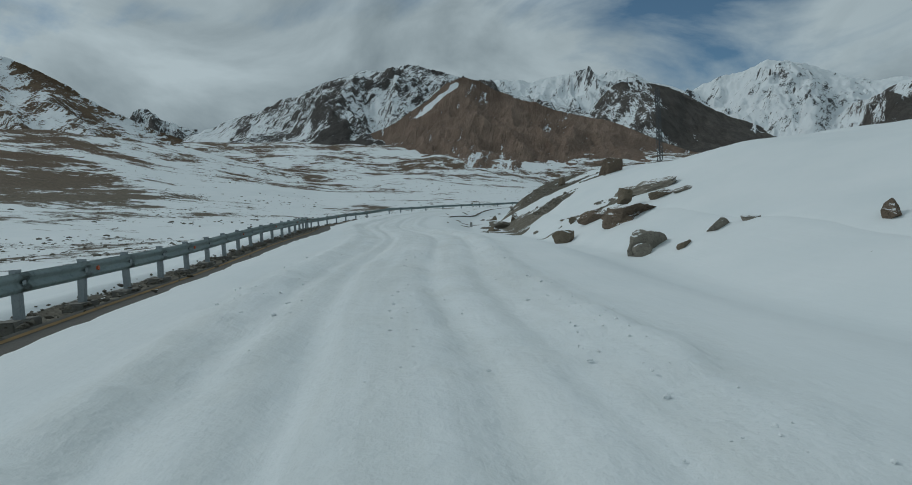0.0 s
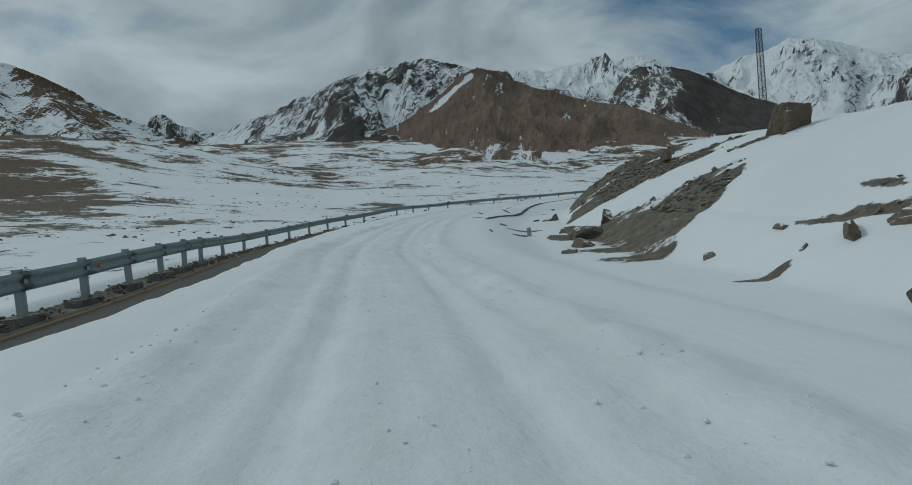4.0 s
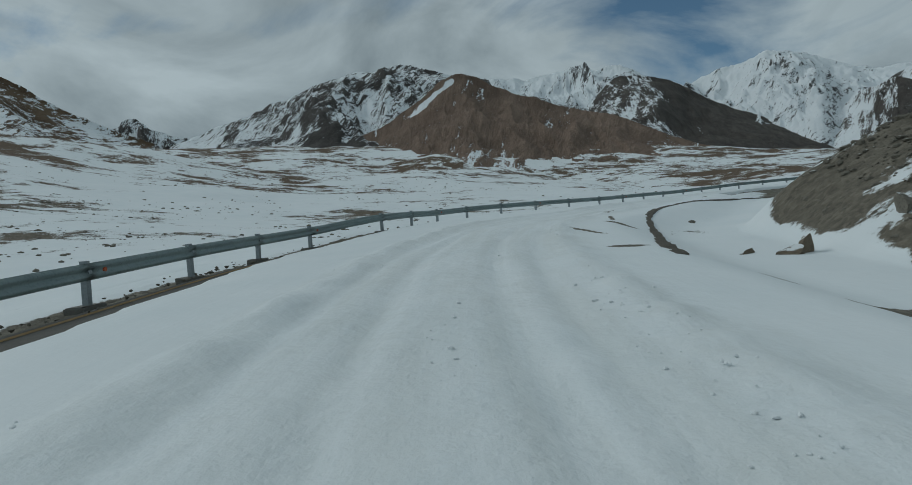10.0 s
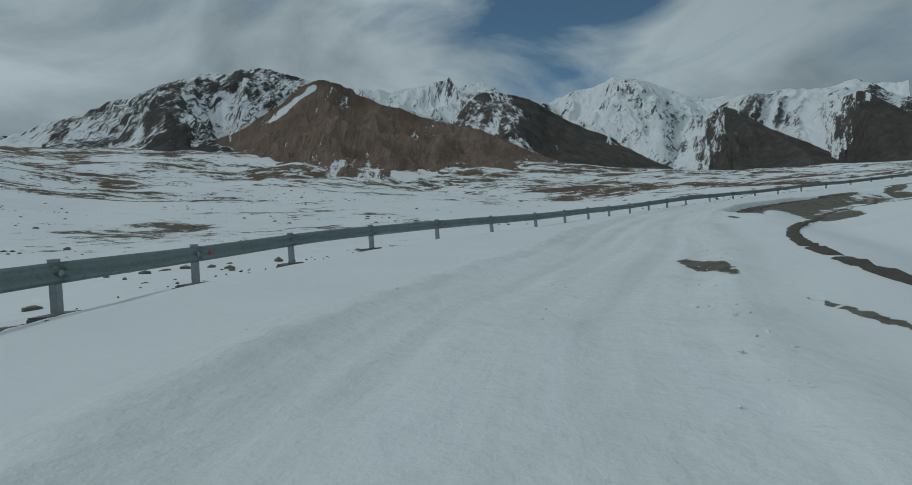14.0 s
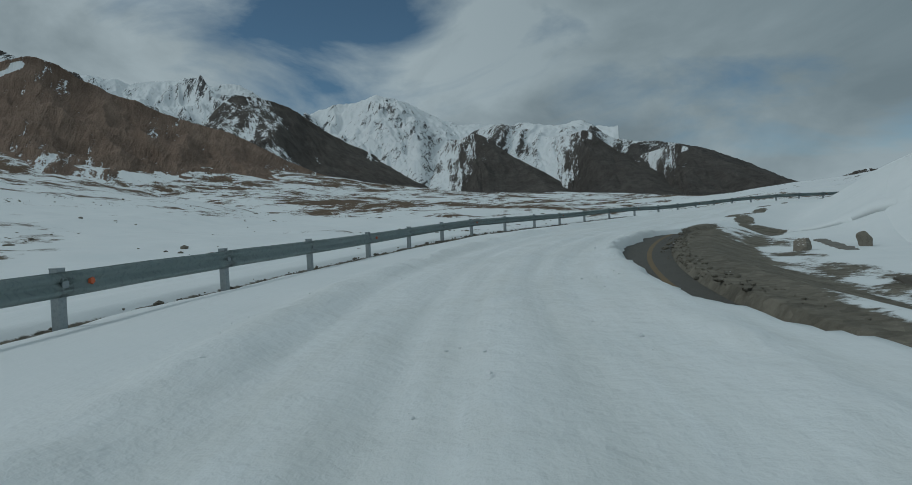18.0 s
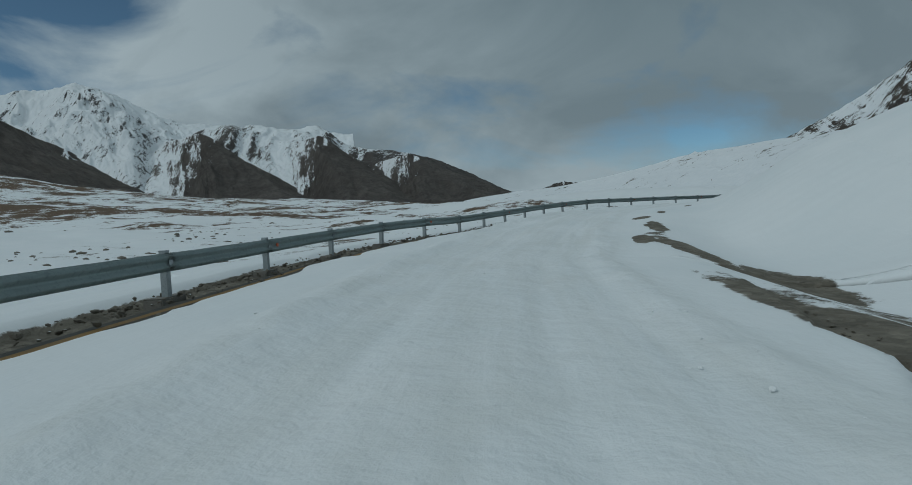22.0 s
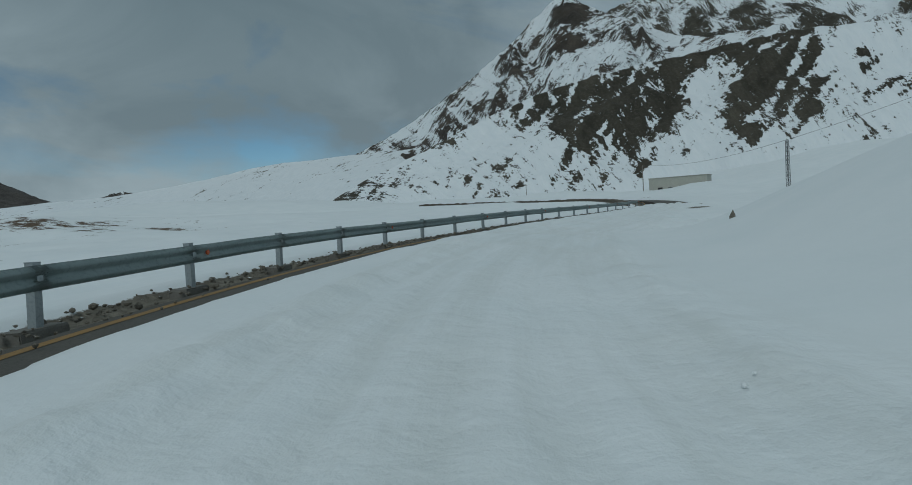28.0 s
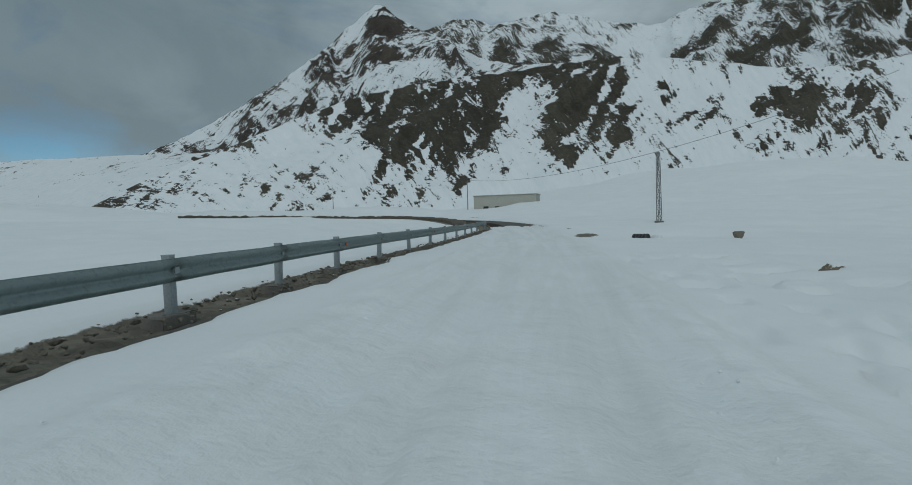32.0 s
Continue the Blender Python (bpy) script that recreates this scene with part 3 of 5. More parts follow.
def bare_cover(x, y):
    """How much earth shows through the snow, and its tone."""
    shape = x.shape
    x, y = x.ravel(), y.ravel()
    r = np.hypot(x, y - 60)
    b = np.degrees(np.arctan2(x, y - 60))
    # the valley floor: streaked patches, more of them far off and to the west
    streak = fbm(x / 60, y / 40, 41, 4, 0.5)
    out = 0.37 + 0.5 * (streak - 0.5)
    out = out + 0.17 * ramp(r, 110, 480) * ramp(b, 72, 40) - 0.20 * ramp(b, 45, 70) - 0.14 * ramp(b, 38, 54) * ramp(r, 300, 170) - 0.06 * ramp(r, 90, 30) - 0.04 * ramp(r, 300, 120)
    # broad brown swells
    for cx, cy, a, c in ((-10, 335, 30, 11), (-95, 362, 20, 8), (20, 420, 60, 14), (-60, 480, 70, 16), (120, 470, 70, 16), (170, 420, 60, 12), (-210, 330, 70, 20), (30, 560, 110, 22), (230, 560, 120, 24), (-190, 420, 80, 16)):
        out = np.maximum(out, np.clip(ellipse(x, y, cx, cy, a, c, -4) * 0.7, -1, 0.35) + 0.36)
    for cx, cy, a, c, turn in ((-116, 172, 78, 24, 124), (-75, 118, 22, 7, 60), (-150, 262, 60, 16, 150)):
        out = np.maximum(out, np.clip(ellipse(x, y, cx, cy, a, c, turn) * 0.8, -1, 0.3) + 0.40 + 0.5 * (fbm(x / 14 + y / 30, y / 9, 43, 5, 0.6) - 0.5))
    for cx, cy, a, c in ((-34, 56, 11, 8), (-42, 108, 16, 9), (-30, 84, 12, 6), (-62, 140, 26, 12), (-24, 38, 8, 6)):
        out = out + 0.17 * np.exp(-((x - cx) / a) ** 2 - ((y - cy) / c) ** 2)
    out = out - 0.09 * ramp(r, 330, 200) * ramp(b, 50, 30) - 0.07 * ramp(r, 120, 240) * ramp(b, -40, -10) + 0.05 * ramp(b, 5, -15) * ramp(r, 60, 90) + 0.06 * ramp(r, 170, 110) * ramp(b, 20, -10)
    tone = 0.3 + 0.7 * ramp(r, 55, 190)
    wild = np.ones(len(x))
    near = (x > -40) & (x < 190) & (y > -40) & (y < 180)
    xn, yn = x[near], y[near]
    s, d, z = along(xn, yn)
    t = s - S0
    wild[near] = np.where(d < 0, ramp(-d, 8, 14), ramp(d, 45, 80))
    o = np.where(d < 0, out[near] * ramp(-d, 5, 12), out[near] * ramp(d, 40, 80))
    o = o + 0.10 * ramp(d, 12, 30) * ramp(t, 204.6, 230)
    rag = fbm(xn / 1.3, yn / 1.3, 63, 4, 0.6) - 0.5
    # scree and earth of the rocky spur
    wave = fbm(t / 5.5, d / 5.5, 65, 4, 0.6) - 0.5
    spur = ramp(d - 2.2 * ramp(t, 60, 68), 6.9, 8.0) * ramp(d + 7 * wave, 20.5, 17.5) * ramp(t - 0.75 * (d - 8) + 6 * wave, 41.5, 44.5) * ramp(t, 95, 86)
    broken = fbm((t + 0.9 * d) / 4.2, (d - 0.5 * t) / 10, 61, 6, 0.62)
    o = np.maximum(o, spur * (0.58 + 2.8 * (broken - 0.5)))
    crest = ramp(d, 22, 24) * ramp(d, 34, 28) * ramp(t, 44, 52) * ramp(t, 90, 80)
    o = np.maximum(o, crest * (0.55 + 1.8 * (fbm(t / 9, d / 2.2, 67, 4, 0.55) - 0.5)))
    for cx, cy, a, b2, turn in ((10.6, 35.0, 3.0, 0.8, 108), (9.3, 36.6, 2.2, 0.35, 105), (8.4, 38.6, 1.8, 0.3, 105), (7.6, 40.2, 1.2, 0.3, 105), (5.4, 39.0, 0.9, 0.3, 10), (9.4, 39.6, 2.0, 0.25, 100)):
        o = np.maximum(o, np.clip(ellipse(xn, yn, cx, cy, a, b2, turn) * 1.2 + 0.42, 0, 0.8))
    for cx, cy, a, b2, turn in ((-0.85, 71.8, 2.2, 0.16, 94), (1.15, 76.1, 1.6, 0.18, 100), (-1.1, 66.4, 0.5, 0.25, 0), (-0.65, 55.0, 1.2, 0.14, 92), (1.7, 79.0, 1.9, 0.12, 78), (2.8, 83.6, 2.2, 0.3, 72), (12.8, 96.4, 1.5, 0.16, 60), (1.5, 60.9, 1.1, 0.5, 10), (43.5, 116.2, 2.4, 1.0, 25), (36.2, 114.9, 1.8, 0.5, 30), (54.7, 122.7, 0.8, 0.3, -10), (62.4, 122.4, 0.8, 0.25, 0), (47.4, 120.7, 1.3, 0.3, 15), (1.0, 57.3, 0.9, 0.5, 70), (0.3, 62.5, 1.0, 0.25, 85), (45.8, 119.0, 3.4, 0.6, 27), (51.8, 121.4, 2.2, 0.5, 20), (57.1, 122.5, 0.6, 0.22, 10), (72.9, 122.4, 0.7, 0.06, 8), (70.1, 122.7, 0.7, 0.06, 0), (129.2, 96.2, 3.8, 0.7, -40), (132.8, 91.2, 2.0, 0.14, 75), (140.4, 90.4, 1.4, 0.25, -30)):
        o = np.maximum(o, np.clip(ellipse(xn, yn, cx, cy, a, b2, turn) * 0.9 + 0.43 + 1.0 * rag, 0, 0.8))
    # gravel flat inside the bend, ditch edges
    lip = np.interp(t, [104, 113], [4.6, 3.0])
    flat = ramp(d - lip, 0.0, 0.7) * ramp(d, 9.2, 7.6) * ramp(t, 102, 108) * ramp(t, 146, 132)
    patchy = fbm((t + 0.4 * d) / 6.5, d / 1.8, 71, 5, 0.55)
    o = np.maximum(o, flat * (0.74 + 1.5 * (patchy - 0.5)))
    edge = ramp(d, 4.2, 5.2) * ramp(d, 8.6, 7.0) * ramp(t, 62, 72) * ramp(t, 152, 140)
    o = np.maximum(o, edge * (0.30 + 0.9 * (fbm(xn / 3.5, yn / 3.5, 81, 4) - 0.5)))
    out[near] = o
    tn = tone[near]
    tn = np.where(d > 0, 0.15 + 0.4 * ramp(d, 14, 26) * ramp(t, 100, 80), tn)
    tone[near] = tn
    return np.clip(out, 0, 1).reshape(shape), tone.reshape(shape), wild.reshape(shape)


gx, gy = np.meshgrid(axis(-4200, -22, 150, 4200, 0.48, 1.045), axis(-2500, -12, 142, 4600, 0.48, 1.045), indexing="ij")
gz = ground_height(gx, gy)
near_road = np.zeros(gx.shape)
box = (gx > -60) & (gx < 250) & (gy > -80) & (gy < 190)
rs, rd, rz = along(gx[box], gy[box])
sink = np.zeros(gx.shape)
sink[box] = 0.45 * ramp(np.abs(rd), 11.9, 10.6) * ramp(rs, 0, 3) * ramp(rs, LINE.shape[0] * 0.5 - 2, LINE.shape[0] * 0.5 - 6)
g_bare, g_tone, g_wild = bare_cover(gx, gy)
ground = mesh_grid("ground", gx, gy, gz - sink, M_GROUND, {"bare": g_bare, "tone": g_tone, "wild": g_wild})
tagged(ground, "snow-covered valley floor with bare brown earth patches", "ground", kind="structure")

# ---- the road: asphalt, verge, and the snow lying over it ----
STEP = 0.25
ss = np.arange(0.5, LINE.shape[0] * 0.5 - 1.5, STEP)


def strip(name, d, lift, mat, label, category, s=ss, values=None, relief=0.0):
    """A ribbon along the road between offsets d (a list, numbers or columns), lift above the road's own height there."""
    c = np.stack([np.interp(s, np.arange(len(LINE)) * 0.5, LINE[:, k]) for k in range(3)], 1)
    r = np.stack([np.interp(s, np.arange(len(LINE)) * 0.5, RIGHT[:, k]) for k in range(2)], 1)
    d = np.concatenate([np.zeros((len(s), 1)) + k for k in d], 1)
    x = c[:, 0:1] + r[:, 0:1] * d
    y = c[:, 1:2] + r[:, 1:2] * d
    z = c[:, 2:3] + cross_fall(np.repeat(s[:, None], d.shape[1], 1), d) + lift
    if relief:
        z = z + relief * (fbm(x / 0.6, y / 0.6, 91, 4) - 0.5)
    ob = mesh_grid(name, x, y, z, mat, values)
    return tagged(ob, label, category, kind="structure")


road_off = np.interp(ss, np.arange(len(LINE)) * 0.5, EDGE_OFF)[:, None]
strip("road", [-road_off + 0.5, -road_off + 1.2, -road_off + 2.2, -2, 0, 1.5, 2.6, 3.5, 3.7], -0.02, M_ASPHALT, "dark asphalt mountain road mostly under packed snow", "road")
strip("road_line", [-road_off + 0.66, -road_off + 0.80], -0.014, M_LINE, "faded yellow edge line on the asphalt", "line")
strip("road_line", [3.02, 3.15], -0.014, M_LINE_WORN, "worn yellow edge line on the asphalt", "line")

# snow over road, ditch and verge, in the road's own run
dd = np.r_[np.arange(-12.6, -7, 0.4), np.arange(-7, 5.5, 0.14), np.arange(5.5, 12.7, 0.3)]
c3 = np.stack([np.interp(ss, np.arange(len(LINE)) * 0.5, LINE[:, k]) for k in range(3)], 1)
r2 = np.stack([np.interp(ss, np.arange(len(LINE)) * 0.5, RIGHT[:, k]) for k in range(2)], 1)
sx, sy = c3[:, 0:1] + r2[:, 0:1] * dd[None], c3[:, 1:2] + r2[:, 1:2] * dd[None]
sd, st = np.broadcast_to(dd[None], sx.shape), np.broadcast_to((ss - S0)[:, None], sx.shape)
sz = ground_height(sx, sy)
# open strip of asphalt and gravel along the guardrail
off_s = np.interp(ss, np.arange(len(LINE)) * 0.5, EDGE_OFF)
open_width = np.interp(ss - S0, [-20, 0, 14, 24, 34, 42, 60, 66, 71, 84, 92, 110, 122, 134, 146, 159.5, 175.2, 192.2, 200.8, 217.3],
                       [1.3, 1.25, 1.2, 1.2, 1.4, 1.5, 1.45, 1.2, 0.8, 0.1, -0.2, -0.2, 0.3, 1.0, 0.85, 1.05, 1.2, 1.15, 0.6, 0.45])
left_edge = -off_s + open_width + 0.1 + 0.55 * (fbm(ss / 2.3, ss * 0 + 2.5, 101, 4) - 0.5)
right_edge = np.interp(ss - S0, [-20, 60, 98, 106, 110, 117, 121, 126, 130, 133, 140, 150, 200], [9, 9, 9, 3.6, 2.8, 2.5, 2.2, 2.5, 2.6, 3.6, 4.4, 9, 9]) + 0.7 * (fbm(ss / 2.0, ss * 0 + 7.5, 111, 4) - 0.5)
open_left = ramp(sd, left_edge[:, None] + 0.12, left_edge[:, None] - 0.12) * ramp(sd + off_s[:, None], -0.75, -0.35)
open_right = ramp(sd, right_edge[:, None] - 0.12, right_edge[:, None] + 0.12) * ramp(sd, 4.9, 4.1)
far_bare = ramp(st, 254.2, 261.8) * ramp(np.abs(sd), 4.4, 4.0)
open_all = np.maximum(np.maximum(open_left, open_right), far_bare)
rut = sum(a * np.exp(-((sd - c + 0.25 * np.sin(st / 9 + p)) / w) ** 2) for c, a, w, p in
          ((-0.85, -0.055, 0.19, 0), (0.75, -0.055, 0.19, 0.4), (-1.6, -0.035, 0.17, 1.2), (1.45, -0.035, 0.17, 2.0)))
berm = 0.09 * np.exp(-((sd + 2.35) / 0.35) ** 2) + 0.07 * np.exp(-((sd - 2.2) / 0.35) ** 2)
churn = fbm(sx / 0.5, sy / 0.5, 121, 4) - 0.5
rut = rut * (1 + 0.7 * ramp(st, 75, 45) + 0.9 * ramp(st, 176, 188) + 1.6 * (fbm(st / 5.0, sd / 1.5, 123, 3) - 0.5))
soft = fbm(sx / 2.5, sy / 2.5, 131, 4) - 0.5
way = ramp(np.abs(sd), 2.9, 2.2)
lay = 0.10 + rut + berm * (0.6 + 1.8 * (churn + 0.3)) + (0.06 + 0.05 * ramp(st, 70, 40)) * churn * ramp(np.abs(sd), 3.4, 2.0) + 0.06 * soft
lay = lay * (0.15 + 0.85 * ramp(sd - left_edge[:, None], 0.0, 1.1))
lay = lay * ramp(np.abs(sd), 12.5, 9) * (1 - 0.95 * open_right) + 0.02
sz = sz + lay * ramp(-sd, off_s[:, None] + 0.3, off_s[:, None] - 1.2) + 0.04 - np.where(sd > 0, 0.07 + 0.40 * ramp(sd, 3.8, 3.5), 0.34) * open_all - 0.3 * ramp(np.abs(sd), 11.3, 12.6)
# scoops where feet and wind broke the crust of the bank
scoop = ramp(fbm(st / 1.1, sd / 0.5, 151, 3), 0.56, 0.64) * ramp(st, 194.6, 200.8) * ramp(st, 227.5, 218.6) * ramp(sd, 2.4, 3.2) * ramp(sd, 10, 8)
sz = sz - 0.15 * scoop
s_bare, s_tone, s_wild = bare_cover(sx, sy)
shoulder = ramp(st, 262, 268) * ramp(sd, -6.4, -5.8) * ramp(sd, -3.4, -3.9)
verge = ramp(sd + off_s[:, None], 0.62, 0.45) * open_left
s_bare = s_bare * np.where(sd > 0, ramp(sd, 0.5, 0.9), ramp(-sd / off_s[:, None] * 4.4, 3.6, 4.4))
s_bare = np.clip(np.maximum(s_bare, np.maximum(np.maximum(open_left, open_right), shoulder) * 0.85), 0, 1)
sz = sz + verge * 0.16 * (0.4 + fbm(sx / 0.35, sy / 0.35, 141, 3))
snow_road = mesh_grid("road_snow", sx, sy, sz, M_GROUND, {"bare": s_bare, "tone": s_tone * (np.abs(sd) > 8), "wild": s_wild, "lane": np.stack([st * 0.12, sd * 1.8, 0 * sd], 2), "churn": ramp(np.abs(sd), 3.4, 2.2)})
tagged(snow_road, "packed and rutted snow lying over the road", "snow", kind="structure")



# ---- mountains ----
def mountain(name, ridge, run, foot, mat, seed, label, gullies=9.0, relief=0.16, jag=0.03, bare=None, toward=(20, 60), back=500, nu=340, nv=110, power=0.9, low=9.0, lean=4.0, kind="structure"):
    """A mountainside: a ridge through the given points, falling towards the valley over 'run' metres to the height 'foot',
    cut by gullies, with a back slope."""
    line = smooth_line(np.array(ridge, float), 4.0)
    pick = np.linspace(0, len(line) - 1, nu)
    line = np.stack([np.interp(pick, np.arange(len(line)), line[:, k]) for k in range(3)], 1)
    u = np.linspace(0, 1, nu)[:, None]
    v = np.r_[-np.linspace(1, 0.08, 10), np.linspace(0, 1, nv) ** 1.2][None]
    way = np.array(toward, float)[None] - line[:, :2]
    way /= np.linalg.norm(way, axis=1)[:, None]
    length = np.linalg.norm(np.diff(line[:, :2], axis=0), axis=1).sum()
    run_u = run * (0.8 + 0.4 * fbm(u[:, 0] * 6, u[:, 0] * 0 + 3, seed + 9, 3))
    out = np.where(v >= 0, v * run_u[:, None], v * back)
    x, y = line[:, 0:1] + way[:, 0:1] * out, line[:, 1:2] + way[:, 1:2] * out
    end = line[:, :2] + way * run_u[:, None]
    floor = np.minimum(ground_height(end[:, 0], end[:, 1], False) - 14, line[:, 2] - 10)
    drop = line[:, 2:3] - floor[:, None]
    vv = np.clip(v, 0, 1)
    base = np.where(v >= 0, line[:, 2:3] - drop * vv**power, line[:, 2:3] + v * drop * 1.1)
    g = u * gullies * length / run + 0.9 * (fbm(x / run * 3, y / run * 3, seed + 3, 3) - 0.5)
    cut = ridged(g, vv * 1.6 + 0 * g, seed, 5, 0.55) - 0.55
    rough = fbm(x / run * 14, y / run * 14, seed + 5, 5, 0.6) - 0.5
    body = np.clip(vv * 6, 0, 1) * np.clip((1 - vv) * 2.2, 0, 1)
    z = base + drop * (relief * 2.2 * cut * body + relief * 0.55 * rough * np.clip((1 - vv) * 3, 0, 1))
    z = z + drop.mean() * jag * (ridged(u * length / 55, vv * 8 + 0 * u, seed + 7, 5, 0.7) - 0.6) * np.exp(-(v * 7) ** 2) * 1.25
    z = np.minimum(z, line[:, 2:3] + 4 - drop * 0.12 * vv)
    extra = np.zeros(x.shape) if bare is None else bare(u, v, x, y, z) + 0 * x
    extra = extra + 0.75 * ramp(vv + 0.55 * cut, low, low + 0.35)
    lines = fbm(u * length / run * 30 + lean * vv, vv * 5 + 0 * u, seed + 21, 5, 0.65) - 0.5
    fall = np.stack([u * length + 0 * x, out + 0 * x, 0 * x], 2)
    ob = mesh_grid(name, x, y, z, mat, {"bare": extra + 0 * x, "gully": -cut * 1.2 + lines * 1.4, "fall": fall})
    return tagged(ob, label, "mountain", kind=kind)


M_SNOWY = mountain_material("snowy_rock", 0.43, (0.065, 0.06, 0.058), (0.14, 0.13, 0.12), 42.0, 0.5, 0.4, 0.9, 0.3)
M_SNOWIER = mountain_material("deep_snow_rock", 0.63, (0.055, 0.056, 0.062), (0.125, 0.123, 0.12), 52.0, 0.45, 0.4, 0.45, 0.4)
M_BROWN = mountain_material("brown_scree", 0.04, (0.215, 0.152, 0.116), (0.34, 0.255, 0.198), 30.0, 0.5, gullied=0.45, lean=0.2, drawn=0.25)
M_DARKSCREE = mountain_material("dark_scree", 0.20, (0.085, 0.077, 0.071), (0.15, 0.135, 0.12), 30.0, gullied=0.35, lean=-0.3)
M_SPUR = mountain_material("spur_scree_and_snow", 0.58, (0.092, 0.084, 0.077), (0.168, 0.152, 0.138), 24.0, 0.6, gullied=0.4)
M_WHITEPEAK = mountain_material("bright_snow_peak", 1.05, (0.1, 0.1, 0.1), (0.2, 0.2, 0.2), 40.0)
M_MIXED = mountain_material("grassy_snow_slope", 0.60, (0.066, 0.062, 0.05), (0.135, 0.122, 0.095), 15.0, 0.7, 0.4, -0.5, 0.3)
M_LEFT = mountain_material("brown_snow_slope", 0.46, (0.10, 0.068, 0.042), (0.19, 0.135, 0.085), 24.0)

mountain("mountain_north_west", [(-1200, 60, 330), (-900, 330, 300), (-640, 420, 240), (-480, 462, 195), (-346, 490, 151), (-311, 513, 131), (-274, 534, 106), (-235, 560, 88)], 430, 18, M_LEFT, 3,
         "rocky snow-dusted hillside with brown grass slopes", power=0.72, gullies=4, relief=0.08, jag=0.025)
mountain("mountain_far_peak", [(-1750, 3100, 540), (-1600, 3113, 612), (-1528, 3149, 667), (-1436, 3192, 606), (-1300, 3250, 560)], 700, 330, M_SNOWY, 13, "small distant dark snowy peak")
mountain("mountain_north", [(-800, 1700, 240), (-655, 1783, 318), (-493, 1835, 379), (-360, 1865, 444), (-258, 1882, 472), (-190, 1890, 470), (-137, 1895, 484), (-92, 1898, 487), (35, 1900, 443), (220, 1880, 380), (420, 1830, 300)],
         900, 130, M_SNOWY, 23, "snowy ridge of dark broken rock", low=0.8, gullies=6, relief=0.17, jag=0.025)
def snow_gully(u, v, x, y, z):
    """One straight snow-filled gully slanting down from the top."""
    az = np.degrees(np.arctan2(x, y)) + 0.7 * (fbm(z / 14, x / 40, 3, 4) - 0.5)
    way = np.interp(z, [185, 245], [-3.2, 0.6])
    return -1.1 * np.exp(-((az - way) / 0.36) ** 2) * ramp(z, 182, 195) * ramp(z, 255, 240) - 0.42 * ramp(v + 0.5 * (fbm(x / 60, y / 60, 9, 4) - 0.5), 0.62, 0.95)


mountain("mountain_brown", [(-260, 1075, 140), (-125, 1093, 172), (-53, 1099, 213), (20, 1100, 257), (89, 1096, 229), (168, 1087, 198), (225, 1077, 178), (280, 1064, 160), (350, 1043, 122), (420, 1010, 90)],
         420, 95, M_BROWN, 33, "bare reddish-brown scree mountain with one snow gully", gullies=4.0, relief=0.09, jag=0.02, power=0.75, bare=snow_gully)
mountain("mountain_north_east", [(-60, 2620, 540), (156, 2619, 590), (366, 2598, 580), (480, 2580, 600), (555, 2564, 617), (614, 2550, 588), (710, 2524, 586), (799, 2497, 527), (877, 2471, 498), (1000, 2400, 420)],
         950, 150, M_SNOWIER, 43, "bright snowy ridge with dark crags", low=0.85, gullies=5, relief=0.16, jag=0.025)
def shoulder_snow(u, v, x, y, z):
    return 0.5 * ramp(u + 0.25 * (fbm(u * 30, v * 4, 29, 4) - 0.5) - 0.1 * np.clip(v, 0, 1), 0.22, 0.36) - 0.2


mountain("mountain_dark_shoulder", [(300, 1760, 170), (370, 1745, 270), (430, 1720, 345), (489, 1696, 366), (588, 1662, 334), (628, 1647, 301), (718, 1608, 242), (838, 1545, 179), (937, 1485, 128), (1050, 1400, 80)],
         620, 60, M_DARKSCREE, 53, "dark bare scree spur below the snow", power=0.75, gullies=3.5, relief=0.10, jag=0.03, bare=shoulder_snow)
mountain("mountain_east", [(790, 2330, 400), (890, 2296, 455), (1007, 2245, 490), (1117, 2191, 520), (1201, 2144, 492), (1293, 2088, 438), (1395, 2018, 402), (1520, 1930, 390), (1640, 1840, 376), (1740, 1750, 372), (1800, 1640, 360)],
         950, 90, M_SNOWIER, 63, "high snowy mountain with gullied face", gullies=5, relief=0.17, jag=0.025)
def ridge_bowls(u, v, x, y, z):
    """Snow bowls between the spurs of the long ridge, thinning to bare rock eastwards."""
    az = np.degrees(np.arctan2(x - 14, y - 103))
    el = np.degrees(np.arctan2(z - 5.5, np.hypot(x - 14, y - 103)))
    bowl = np.exp(-((az - 43.4) / np.clip(0.55 * (el - 2.0), 0.2, 4)) ** 2) + 0.55 * np.exp(-((az - 52.6) / np.clip(0.5 * (el - 3.6), 0.2, 4)) ** 2)
    return 0.12 + 0.42 * ramp(az, 44, 58) - 0.42 * bowl


